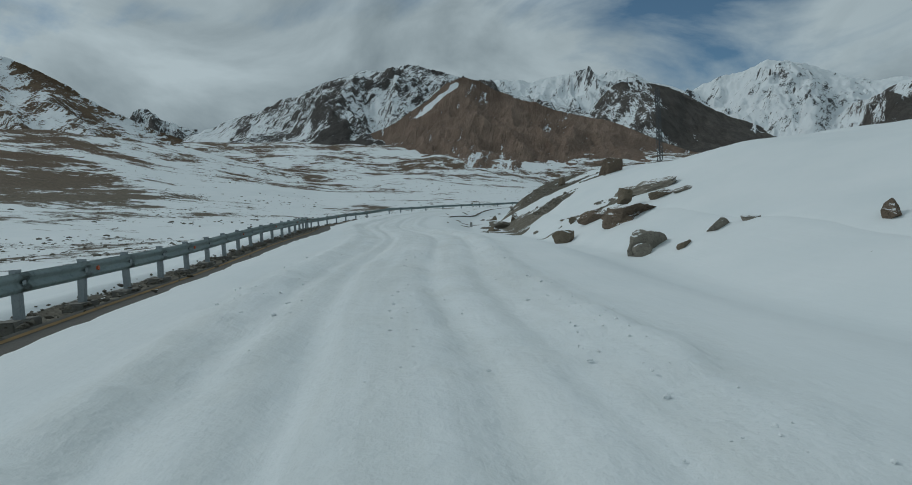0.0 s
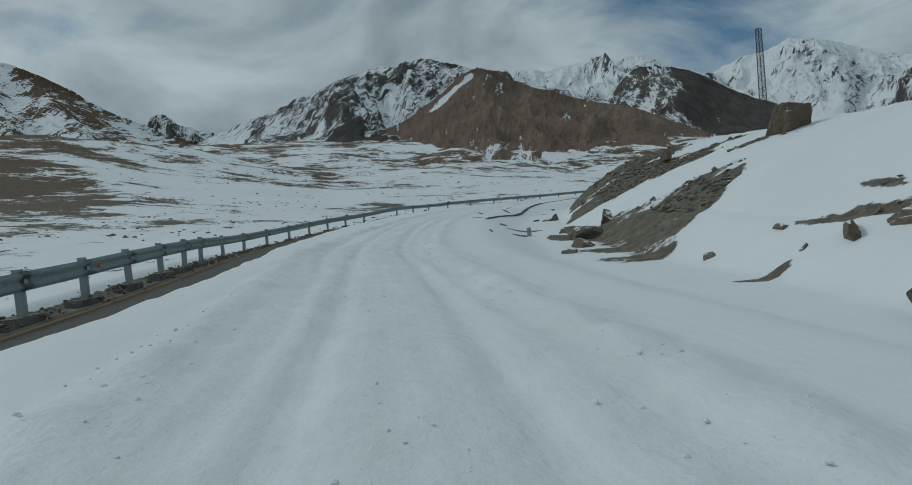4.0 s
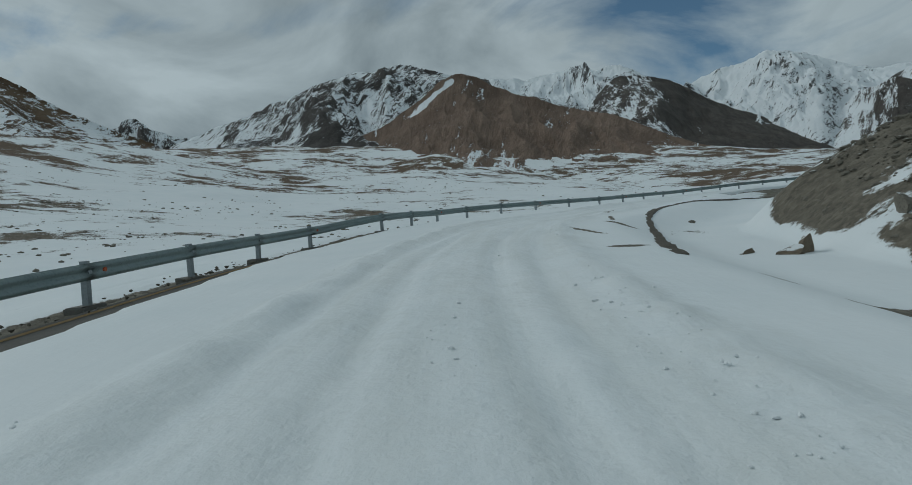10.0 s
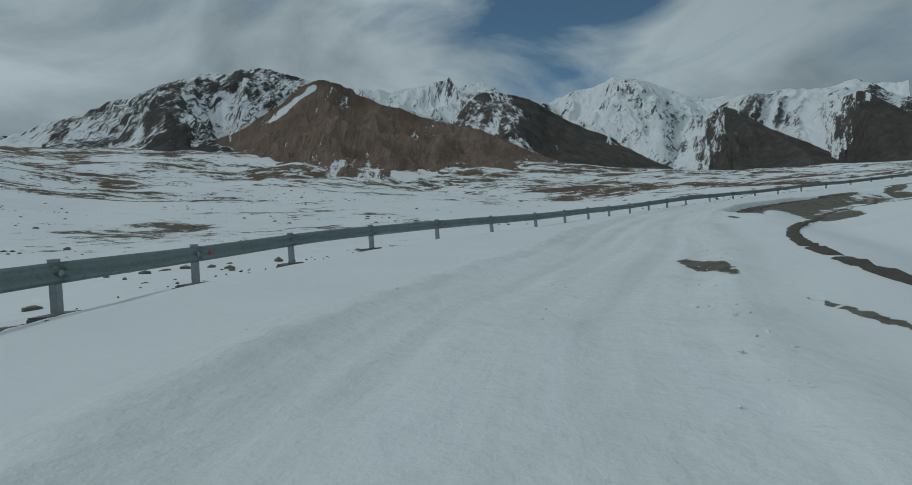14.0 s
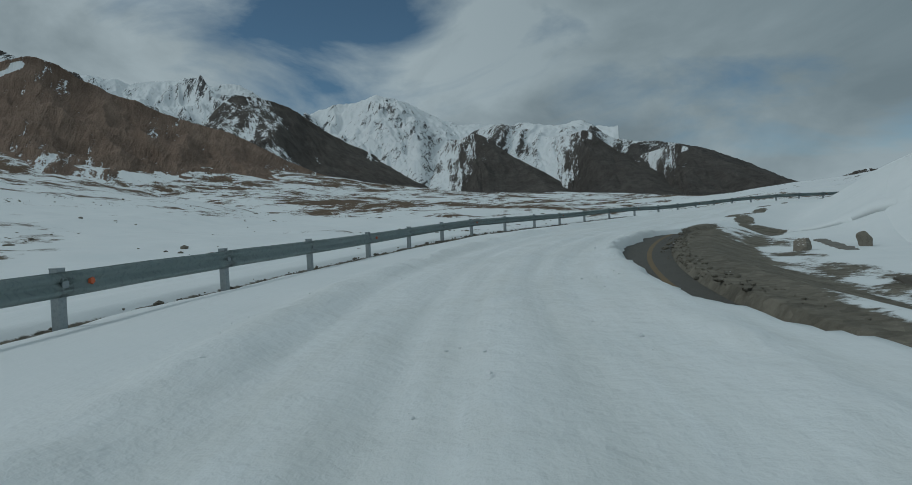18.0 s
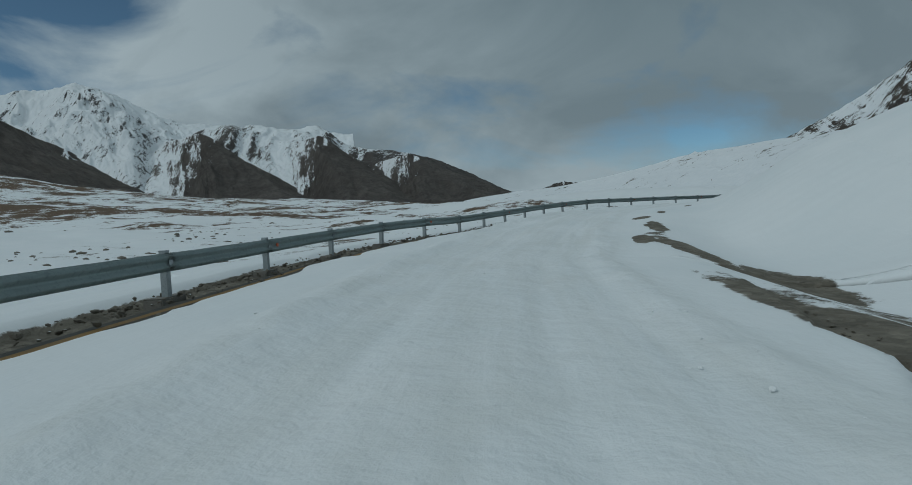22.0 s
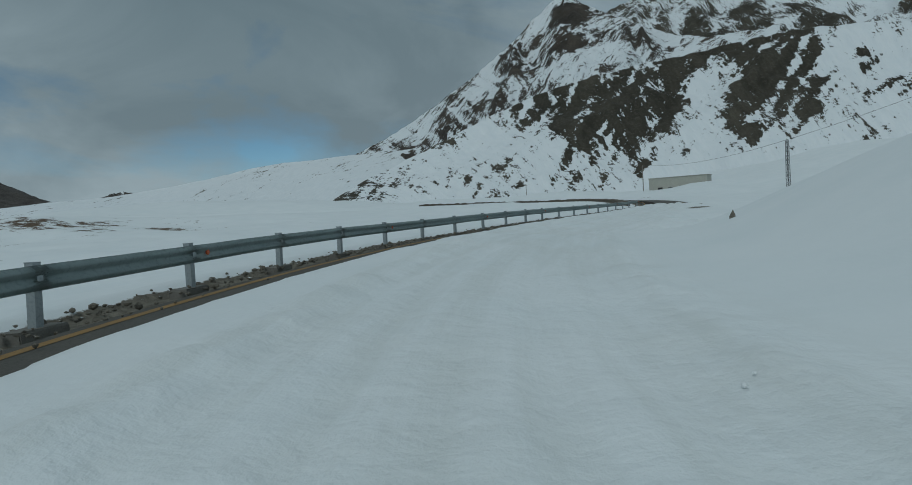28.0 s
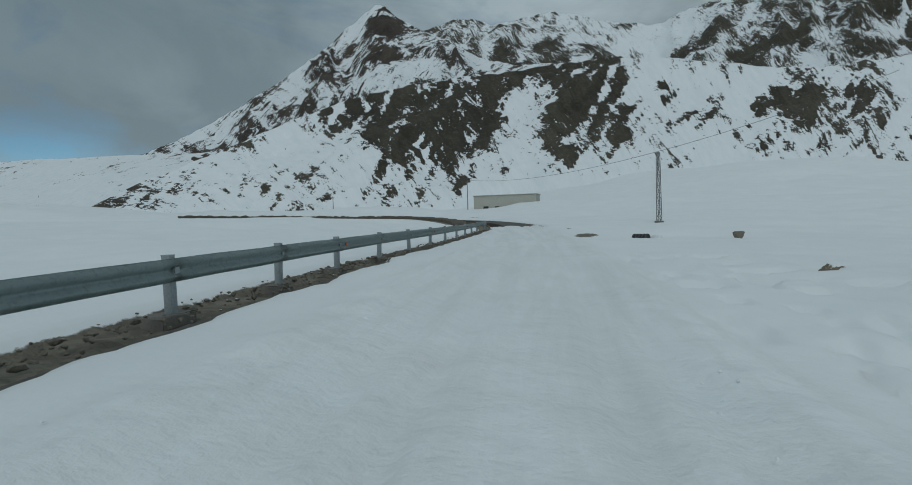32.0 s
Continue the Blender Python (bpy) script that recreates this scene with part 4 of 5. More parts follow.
M_RIDGE = mountain_material("ridge_rock_and_snow", 0.54, (0.08, 0.075, 0.071), (0.15, 0.139, 0.129), 20.0, 0.7)
mountain("mountain_east_ridge", [(990, 1610, 150), (1060, 1570, 262), (1123, 1520, 300), (1200, 1457, 300), (1272, 1389, 292), (1310, 1352, 300), (1372, 1283, 246), (1443, 1196, 226), (1490, 1133, 209), (1548, 1044, 169), (1615, 924, 98), (1660, 850, 70)],
         620, 45, M_RIDGE, 73, "long ridge with snow gullies above dark scree", bare=ridge_bowls, gullies=6, relief=0.13, jag=0.03)
mountain("mountain_white_peak", [(1880, 2040, 340), (1920, 2015, 395), (1962, 1985, 442), (2000, 1945, 415), (2040, 1900, 340)], 420, 60, M_WHITEPEAK, 143, "small bright snow peak behind the ridge", relief=0.06, nu=90, nv=50)
mountain("mountain_white_peak", [(3600, 900, 250), (3590, 850, 310), (3578, 802, 337), (3566, 765, 318), (3560, 700, 250)], 420, 60, M_WHITEPEAK, 145, "tiny bright snow peak behind the snow hill", relief=0.06, nu=90, nv=50)


def lee(u, v, x, y, z):
    """Snow holds on the west flank in ribs, the rest is blown bare."""
    edge = u + 0.34 * (fbm(u * 44 + 5 * v, v * 3, 19, 5, 0.6) - 0.5) + 0.26 * np.clip(v, 0, 1)
    return 0.8 * ramp(edge, 0.28, 0.62)


def spur(top, foot, dist, seed, label, run=480):
    """A bare ridge falling from one bearing and height angle to another, seen from the bend, at about that distance."""
    (a0, e0), (a1, e1) = top, foot
    pts = []
    for a, e, k in [(a0 - 6.0, e0 * 0.62, 1.22), (a0 - 3.4, e0 * 0.9, 1.16), (a0 - 1.4, e0 * 0.99, 1.07)] + [(a0 + (a1 - a0) * f, e0 + (e1 - e0) * f**0.9, 1 - 0.16 * f) for f in (0, 0.25, 0.5, 0.75, 1)] + [(a1 + 4, e1 - 2.2, 0.8)]:
        r = dist * k
        pts.append((14 + r * math.sin(radians(a)), 103 + r * math.cos(radians(a)), 5.5 + r * math.tan(radians(e))))
    mountain("mountain_spur", pts, run, 40, M_SPUR, seed, label, power=0.8, gullies=3.2, relief=0.10, jag=0.02, back=300, nu=200, nv=80, bare=lee)


spur((20.8, 10.7), (34.0, 3.2), 1880, 153, "grey-brown scree spur below the snowy mountain")
spur((37.0, 8.5), (47.5, 2.2), 1460, 163, "dark scree spur with a sharp falling crest")
spur((46.6, 8.3), (56.0, 2.4), 1400, 173, "dark scree spur with a sharp falling crest")
spur((54.5, 6.5), (64.0, 2.4), 1380, 183, "low dark scree spur at the end of the ridge")
mountain("mountain_far_dark", [(2770, 1330, 160), (2795, 1292, 176), (2824, 1222, 188), (2846, 1164, 171), (2860, 1120, 150)], 300, 110, M_DARKSCREE, 83, "tiny dark peak on the horizon")
mountain("mountain_snow_hill", [(483, 390, 26.5), (484, 351, 30.5), (504, 308, 34.2), (521, 260, 42.4), (531, 218, 51.3), (538, 175, 55.5), (544, 99, 61.2), (550, 23, 68.3)],
         240, 12, mountain_material("snow_hill", 0.70, (0.07, 0.065, 0.05), (0.14, 0.12, 0.09), 16.0), 93, "smooth snow-covered hill with sparse bare streaks", gullies=2, relief=0.04, jag=0.02, toward=(68, 120))
def summit_crags(u, v, x, y, z):
    """Bare brown crags under the summit, and dark ribs down the west flank."""
    az = np.degrees(np.arctan2(x - 92.4, y - 119.4))
    crag = np.exp(-((az - 106.6) / 1.5) ** 2) * ramp(z, 105, 150) * (0.36 + 2.0 * (fbm(x / 22, z / 16, 27, 4, 0.6) - 0.5))
    ribs = ramp(az, 105.5, 101) * (0.04 + 0.8 * (fbm((az + 0.05 * z) * 1.6, z / 60, 37, 4, 0.6) - 0.5))
    return np.clip(crag, -0.1, 0.6) * 1.2 + ribs


mountain("mountain_south_peak", [(728, 165, 74.5), (728, 151, 82.1), (729, 89, 116.4), (719, 11, 171), (710, -32, 206.6), (704, -59, 226.9), (695, -83, 211.7), (685, -110, 196.4), (686, -178, 176.1), (681, -279, 183.7)],
         420, 14, mountain_material("peak_rock_snow", 0.52, (0.06, 0.055, 0.05), (0.15, 0.125, 0.10), 22.0), 103, "steep pyramid peak of snow and dark rock", gullies=6, relief=0.10, jag=0.025, toward=(92, 119), bare=summit_crags)
def green_bands(u, v, x, y, z):
    """Olive bands of bare grass lying across the upper slopes."""
    w = np.clip(v, 0, 1)
    return 1.5 * np.clip(fbm(u * 16 + 1.5 * w, w * 7 + 3, 17, 5, 0.6) - 0.50, 0, 0.3) + 0.05


def grass_blocks(u, v, x, y, z):
    """Bare grassy shoulders between the snow gullies, ragged along the fall line."""
    w = np.clip(v, 0, 1)
    ragged = fbm(u * 46 + 5 * w, w * 5, 7, 5, 0.6) - 0.5
    streak = fbm(u * 120 + 9 * w, w * 6, 9, 4, 0.65) - 0.5
    az = np.degrees(np.arctan2(x - 92.4, y - 119.4)) + 4.0 * ragged
    out = 0.0
    for lo, hi, a, b, lo_in, hi_in in ((99.5, 105, -0.1, 0.22, 0, 0), (104.5, 120, -0.1, 0.62, 0, 9), (121.5, 129, -0.1, 0.64, 0, 0), (131, 134.5, 0.1, 0.5, 0, 0), (138, 143, 0.12, 0.42, -4, -8)):
        lo, hi = lo + lo_in * w, hi - hi_in * w
        out = np.maximum(out, ramp(az, lo - 1.2, lo + 1.2) * ramp(az, hi + 1.2, hi - 1.2) * ramp(v, a, a + 0.05) * ramp(v + 0.6 * ragged + 0.5 * streak, b + 0.10, b - 0.20))
    return out * (0.40 + 1.5 * streak + 0.5 * ragged) - 0.32 * ramp(v + 0.3 * ragged, 0.62, 0.84) + 0.12 * streak


mountain("mountain_south_slope", [(358, 160, 16.1), (356, 92, 46.6), (347, 53, 61.8), (340, 15, 69.4), (330, -19, 74.5), (316, -45, 77.1), (307, -58, 75.8), (291, -86, 72), (280, -114, 69.4), (267, -157, 74.5), (236, -221, 87.2), (148, -311, 112.6)],
         95, 9, M_MIXED, 113, "dark grassy slope broken by snow gullies", gullies=2.2, relief=0.07, jag=0.03, toward=(92, 119), back=160, bare=grass_blocks, lean=22)
mountain("mountain_south", [(1214, -209, 303.1), (1159, -295, 366.6), (1116, -391, 370.4), (1066, -480, 376.8), (1010, -563, 353.9), (967, -616, 342.5), (912, -678, 360.3), (764, -837, 404.7), (449, -1044, 480.9), (6, -1177, 506.3)],
         790, 40, M_MIXED, 123, "wide snow slopes with dark grassy bands", gullies=5, relief=0.10, jag=0.03, toward=(92, 119), bare=green_bands)



# ---- guardrail ----
def box_into(bm, m, sx, sy, sz):
    made = bmesh.ops.create_cube(bm, size=1.0, matrix=m @ Matrix.Diagonal((sx, sy, sz, 1)))
    return made["verts"]


def part(name, bm, mat, parent=None, label=""):
    me = bpy.data.meshes.new(name)
    bm.to_mesh(me)
    bm.free()
    me.materials.append(mat)
    ob = new(name, me)
    if parent is not None:
        ob.parent = parent
    if label:
        ob["label"] = label
    return ob


RL = smooth_line(RAIL, 0.1)
RL_AHEAD = np.gradient(RL[:, :2], axis=0)
RL_AHEAD /= np.linalg.norm(RL_AHEAD, axis=1)[:, None]


def arc(x, y):
    return 0.1 * int(((RL[:, 0] - x) ** 2 + (RL[:, 1] - y) ** 2).argmin())


def rail_at(s):
    i = np.clip(s / 0.1, 0, len(RL) - 1.001)
    k = int(i)
    p = RL[k] + (RL[k + 1] - RL[k]) * (i - k)
    return p, RL_AHEAD[k]


# posts: close together at first, then four metres apart
posts, last = list(np.arange(arc(-6.8, 9.7) - 36, arc(-6.8, 9.7) - 1, 2.0)), None
for (xa, ya), count in (((-6.8, 9.7), 17), ((-10.1, 43.6), 8), ((-10.5, 75.3), 1), ((-8.4, 80.8), 3), ((-4.4, 91.9), 4), ((7.1, 103.6), 4), ((18.2, 114.8), 3),
                        ((26.8, 121.2), 4), ((41.95, 128.6), 3), ((52.7, 130.6), 5), ((69.0, 132.1), 1), ((73.3, 131.9), 11), ((109.7, 117.2), 10)):
    if last is not None:
        posts += list(np.linspace(last[0], arc(xa, ya), last[1], endpoint=False))
    last = (arc(xa, ya), count)
posts += list(np.linspace(last[0], len(RL) * 0.1 - 0.6, last[1]))

TOP, WIDE = 0.70, 0.315
guardrail = tagged(new("guardrail"), "long galvanised steel guardrail along the outer road edge", "guardrail")
guardrail.location = (RL[0][0], RL[0][1], RL[0][2])


def hang(ob, x, y, z, turn):
    """Puts a part of the guardrail at a place in the world."""
    ob.location = Vector((x, y, z)) - guardrail.location
    ob.rotation_euler = (0, 0, turn)
    return ob


W_SHAPE = [(0.0, 0.0), (0.03, 0.012), (0.078, 0.055), (0.082, 0.085), (0.028, 0.135), (0.022, 0.158), (0.028, 0.18), (0.082, 0.23), (0.078, 0.26), (0.03, 0.303), (0.0, 0.315)]


def beam_mesh(s0, s1):
    """One length of corrugated beam, bent with the line, about its own start; slightly dented."""
    bm = bmesh.new()
    rows = []
    start, _ = rail_at(s0)
    for s in np.linspace(s0, s1, max(4, int((s1 - s0) / 0.5) + 2)):
        p, a = rail_at(s)
        rx, ry = a[1], -a[0]
        dent = 0.018 * (vnoise(np.array([s * 0.7]), np.array([4.2]), 5)[0] - 0.5)
        rows.append([bm.verts.new((p[0] - start[0] + rx * (o + 0.07 + dent), p[1] - start[1] + ry * (o + 0.07 + dent), p[2] - start[2] + TOP - WIDE + h + dent * 0.7)) for o, h in W_SHAPE])
    for a, b in zip(rows, rows[1:]):
        for k in range(len(W_SHAPE) - 1):
            bm.faces.new((a[k], b[k], b[k + 1], a[k + 1]))
    bmesh.ops.solidify(bm, geom=bm.faces[:], thickness=0.004)
    for face in bm.faces:
        face.smooth = True
    return bm, start


beams = []
for s0, s1 in zip(posts, posts[1:]):
    bm, start = beam_mesh(s0 - 0.12, s1 + 0.12)
    ob = part("beam", bm, M_STEEL, guardrail)
    ob.location = Vector(start) - guardrail.location
    beams.append((ob, Vector(start)))


def post_mesh():
    bm = bmesh.new()
    box_into(bm, pose(0, -0.055, 0.21), 0.13, 0.010, 1.06)
    box_into(bm, pose(-0.060, 0, 0.21), 0.010, 0.11, 1.06)
    box_into(bm, pose(0.060, 0, 0.21), 0.010, 0.11, 1.06)
    box_into(bm, pose(0, 0.0, 0.742), 0.135, 0.125, 0.012)
    bmesh.ops.bevel(bm, geom=bm.edges[:], offset=0.002, segments=1, affect="EDGES")
    me = bpy.data.meshes.new("post")
    bm.to_mesh(me)
    bm.free()
    me.materials.append(M_POST)
    return me


def spacer_mesh():
    bm = bmesh.new()
    box_into(bm, pose(0, -0.085, TOP - WIDE / 2), 0.11, 0.06, 0.20)
    bmesh.ops.bevel(bm, geom=bm.edges[:], offset=0.006, segments=1, affect="EDGES")
    me = bpy.data.meshes.new("spacer")
    bm.to_mesh(me)
    bm.free()
    me.materials.append(M_POST)
    return me


def reflector_mesh():
    bm = bmesh.new()
    made = bmesh.ops.create_cone(bm, cap_ends=True, segments=6, radius1=0.06, radius2=0.045, depth=0.03, matrix=pose(0.0, 0, 0, 90))
    me = bpy.data.meshes.new("reflector")
    bm.to_mesh(me)
    bm.free()
    me.materials.append(M_RED)
    return me


def plinth_mesh(seed):
    bm = bmesh.new()
    box_into(bm, pose(0, 0, 0), 0.8, 0.34, 0.2)
    bmesh.ops.bevel(bm, geom=bm.edges[:], offset=0.02, segments=2, affect="EDGES")
    rnd = random.Random(seed)
    for v in bm.verts:
        v.co += Vector((rnd.uniform(-0.012, 0.012), rnd.uniform(-0.012, 0.012), rnd.uniform(-0.008, 0.008)))
    me = bpy.data.meshes.new("plinth")
    bm.to_mesh(me)
    bm.free()
    me.materials.append(M_CONCRETE)
    return me


def bolt_mesh():
    bm = bmesh.new()
    bmesh.ops.create_cone(bm, cap_ends=True, segments=6, radius1=0.018, radius2=0.014, depth=0.03, matrix=pose(0.0, 0, 0, 90))
    me = bpy.data.meshes.new("bolt")
    bm.to_mesh(me)
    bm.free()
    me.materials.append(M_POST)
    return me


POST_ME, SPACER_ME, REFLECTOR_ME, BOLT_ME = post_mesh(), spacer_mesh(), reflector_mesh(), bolt_mesh()
PLINTHS = [plinth_mesh(k) for k in range(3)]
rnd = random.Random(4)
for k, s in enumerate(posts):
    p, a = rail_at(s)
    turn = math.atan2(a[1], a[0])
    post = new("post", POST_ME)
    post.parent = guardrail
    hang(post, p[0], p[1], p[2], turn)
    post.rotation_euler = (radians(rnd.uniform(-2, 2)), radians(rnd.uniform(-1.5, 1.5)), turn)
    sp = new("spacer", SPACER_ME)
    sp.parent = guardrail
    hang(sp, p[0], p[1], p[2], turn)
    beam, start = beams[min(k, len(beams) - 1)]
    for along_rail, high in ((0.0, 0.0), (-0.085, 0.075), (0.085, 0.075), (-0.085, -0.075), (0.085, -0.075)):
        bolt = new("bolt", BOLT_ME)
        bolt.parent = beam
        out = 0.098 if high == 0 else 0.135
        bolt.location = Vector((p[0] + a[0] * along_rail + a[1] * out, p[1] + a[1] * along_rail - a[0] * out, p[2] + TOP - WIDE / 2 + high)) - start
        bolt.rotation_euler = (0, 0, turn)
    if k % 3 == 1:
        q, qa = rail_at(s + 0.45)
        r = new("reflector", REFLECTOR_ME)
        r.parent = beam
        r.location = Vector((q[0] + qa[1] * 0.115, q[1] - qa[0] * 0.115, q[2] + TOP - WIDE / 2)) - start
        r.rotation_euler = (0, 0, math.atan2(qa[1], qa[0]))
    plinth = new("plinth", PLINTHS[k % 3])
    plinth.parent = guardrail
    hang(plinth, p[0] - a[1] * 0.03, p[1] + a[0] * 0.03, p[2] - 0.125 - rnd.uniform(0, 0.04), turn + radians(rnd.uniform(-3, 3)))


# ---- rocks ----
def rock_mesh(name, seed, sx, sy, sz, mat, cuts=11, rough=0.05, level=3, boxy=False):
    """A broken boulder: a ball cut by planes, then roughened."""
    rnd = random.Random(seed)
    bm = bmesh.new()
    if boxy:
        bmesh.ops.create_cube(bm, size=1.7)
        bmesh.ops.subdivide_edges(bm, edges=bm.edges[:], cuts=22, use_grid_fill=True)
    else:
        bmesh.ops.create_icosphere(bm, subdivisions=level, radius=1.0)
    for _ in range(cuts):
        n = Vector((rnd.gauss(0, 1), rnd.gauss(0, 1), rnd.gauss(0, 0.8))).normalized()
        reach = rnd.uniform(0.55, 0.95) if boxy else rnd.uniform(0.34, 0.72)
        for v in bm.verts:
            far = v.co.dot(n) - reach
            if far > 0:
                v.co -= n * far
    for v in bm.verts:
        w = noise.fractal(v.co * 2.6 + Vector((seed * 3.1, 0, 0)), 0.7, 2.2, 5)
        v.co += v.co.normalized() * w * rough
        v.co = Vector((v.co.x * sx, v.co.y * sy, v.co.z * sz))
    for face in bm.faces:
        face.smooth = False
    me = bpy.data.meshes.new(name)
    bm.to_mesh(me)
    bm.free()
    me.materials.append(mat)
    return me


def rock(name, label, x, y, sx, sy, sz, mat, seed, turn=0, tilt=0, sunk=0.35, group="", z=None, boxy=False, slope=0):
    """A rock of half sizes sx, sy, sz, leaning with the slope, sunk into the ground by that share of its height."""
    ob = new(name, rock_mesh(name, seed, sx, sy, sz, mat, level=5 if sx > 0.7 else 4 if sx > 0.3 else 3, boxy=boxy, rough=0.09 if boxy else 0.05))
    base = height(x, y) if z is None else z
    ob.matrix_world = pose(x, y, base + sz * (0.9 - 2 * sunk), 0, slope, 0) @ pose(0, 0, 0, tilt, 0, turn)
    return tagged(ob, label, "rock", group)


rock("boulder", "large pale grey boulder capped with snow on the bank", 7.2, 23.4, 1.15, 0.8, 0.75, M_GREYROCK, 1, 30, 12, group="rocks on the bank")
rock("boulder", "small grey boulder half buried in snow", 6.7, 22.6, 0.5, 0.42, 0.48, M_GREYROCK, 2, 10, group="rocks on the bank")
rock("boulder", "small brown stone beside a larger boulder", 7.75, 21.3, 0.48, 0.36, 0.33, M_ROCK, 3, 50, group="rocks on the bank")
rock("boulder", "snow-capped broken rock on the bank", 9.1, 21.9, 0.65, 0.45, 0.45, M_GREYROCK, 4, 15, group="rocks on the bank")
rock("boulder", "flat rock in a snow drift", 10.2, 21.6, 0.7, 0.35, 0.22, M_GREYROCK, 5, 20, group="rocks on the bank")
rock("boulder", "dark brown boulder standing out of the snow", 11.5, 16.5, 0.48, 0.4, 0.4, M_REDROCK, 6, 70, group="rocks on the bank")
rock("boulder", "flat grey stone lying in snow", 9.1, 13.7, 0.45, 0.28, 0.14, M_GREYROCK, 7, 30, group="rocks on the bank")
# outcrop of red-brown rock: a ledge along the bank with an undercut face, grey slabs above it
rock("rock_outcrop", "red-brown rock ledge with an undercut face", 8.5, 31.8, 2.4, 1.15, 0.66, M_REDROCK, 11, -72, 5, 0.46, "outcrop", boxy=True, slope=-9)
rock("rock_outcrop", "thick red-brown end of the rock ledge", 8.2, 30.7, 1.25, 1.0, 0.7, M_REDROCK, 12, -64, 9, 0.46, "outcrop", boxy=True, slope=-8)
rock("rock_outcrop", "thin brown end of the rock ledge tapering into snow", 7.7, 34.5, 1.3, 0.6, 0.4, M_REDROCK, 51, -70, 4, 0.1, "outcrop", boxy=True, slope=-9)
rock("rock_outcrop", "pointed brown rock standing on the ledge", 8.8, 32.4, 0.42, 0.4, 0.48, M_ROCK, 13, 20, 12, -0.35, "outcrop", boxy=True)
rock("rock_outcrop", "grey-green slab of rock rising out of snow", 10.6, 34.2, 2.3, 0.75, 0.4, M_GREYROCK, 14, -66, 8, 0.42, "outcrop", boxy=True, slope=-20)
rock("rock_outcrop", "long grey rock rib half under snow", 10.4, 37.6, 2.2, 0.5, 0.35, M_GREYROCK, 52, -80, 8, 0.46, "outcrop", boxy=True, slope=-20)
rock("rock_outcrop", "dark rock slab in the snow slope", 10.3, 31.4, 0.7, 0.32, 0.3, M_ROCK, 15, -50, 0, 0.3, "outcrop", boxy=True, slope=-17)
rock("rock_outcrop", "small grey slab lying on the snow slope", 11.1, 30.4, 0.5, 0.3, 0.14, M_GREYROCK, 53, -40, 0, 0.3, "outcrop", boxy=True, slope=-17)
rock("rock_outcrop", "brown rock step breaking out of the bank", 8.0, 37.2, 1.3, 0.4, 0.35, M_ROCK, 54, -76, 8, 0.42, "outcrop", boxy=True, slope=-17)
rock("boulder", "squat brown boulder at the foot of the outcrop", 5.75, 33.4, 0.72, 0.55, 0.66, M_ROCK, 16, 0, 0, 0.14, "outcrop")
rock("boulder", "red-brown rock tooth on the slope", 13.3, 53.2, 0.95, 0.7, 1.15, M_REDROCK, 17, 30, 8, 0.36, "outcrop", boxy=True)
rock("boulder", "brown rock on the crest of the spur", 18.0, 79.5, 1.5, 1.1, 1.0, M_ROCK, 18, 40, 0, 0.3, "outcrop")
rock("boulder", "grey stone lying in the ditch snow", 5.5, 42.5, 0.26, 0.24, 0.24, M_GREYROCK, 19, 0, 0, 0.3, "stones at the foot")
rock("boulder", "small stone on the snow beside the road", 4.0, 39.9, 0.22, 0.18, 0.11, M_STONE, 20, 0, 0, 0.3, "stones at the foot")
rock("boulder", "flat broken stones at the foot of the bank", 5.6, 39.3, 0.65, 0.35, 0.18, M_GREYROCK, 21, 5, 0, 0.35, "stones at the foot")
rock("boulder", "brown stone on the bank", 7.1, 41.6, 0.42, 0.3, 0.26, M_ROCK, 22, 70, 0, 0.35, "stones at the foot")
rock("boulder", "small brown stone on the bank", 6.6, 39.3, 0.3, 0.22, 0.2, M_ROCK, 23, 20, 0, 0.35, "stones at the foot")
rock("boulder", "brown rock rib in the snow", 7.2, 38.3, 0.9, 0.35, 0.4, M_ROCK, 24, 60, 0, 0.4, "stones at the foot")
rock("boulder", "big square pinkish-brown block at the scree foot", 3.9, 54.4, 0.9, 0.8, 0.62, M_GREYROCK, 31, 20, 0, 0.22, "scree blocks", boxy=True)
rock("boulder", "rounded brown boulder on the scree", 5.3, 55.7, 0.75, 0.6, 0.6, M_ROCK, 32, 0, 0, 0.3, "scree blocks")
rock("boulder", "brown boulder high on the scree slope", 11.2, 64.3, 0.65, 0.6, 0.62, M_ROCK, 33, 15, 0, 0.25, "scree blocks")
rock("boulder", "slanted grey slab at the scree foot", 3.3, 58.0, 0.5, 0.22, 0.35, M_GREYROCK, 34, 40, 0, 0.35, "scree blocks")
rock("boulder", "long brown boulder at the scree foot", 3.1, 50.4, 0.85, 0.55, 0.42, M_ROCK, 35, 10, 0, 0.3, "scree blocks")
rock("boulder", "grey flat boulder beside the road", 2.2, 48.6, 0.55, 0.45, 0.26, M_GREYROCK, 36, 5, 0, 0.3, "scree blocks")
rock("boulder", "split brown rock lying in snow", 3.9, 68.6, 0.6, 0.4, 0.34, M_ROCK, 37, 0, 0, 0.3, "scree blocks")
rock("boulder", "brown rock leaning on another", 4.4, 68.9, 0.42, 0.3, 0.48, M_ROCK, 38, 60, 20, 0.25, "scree blocks")
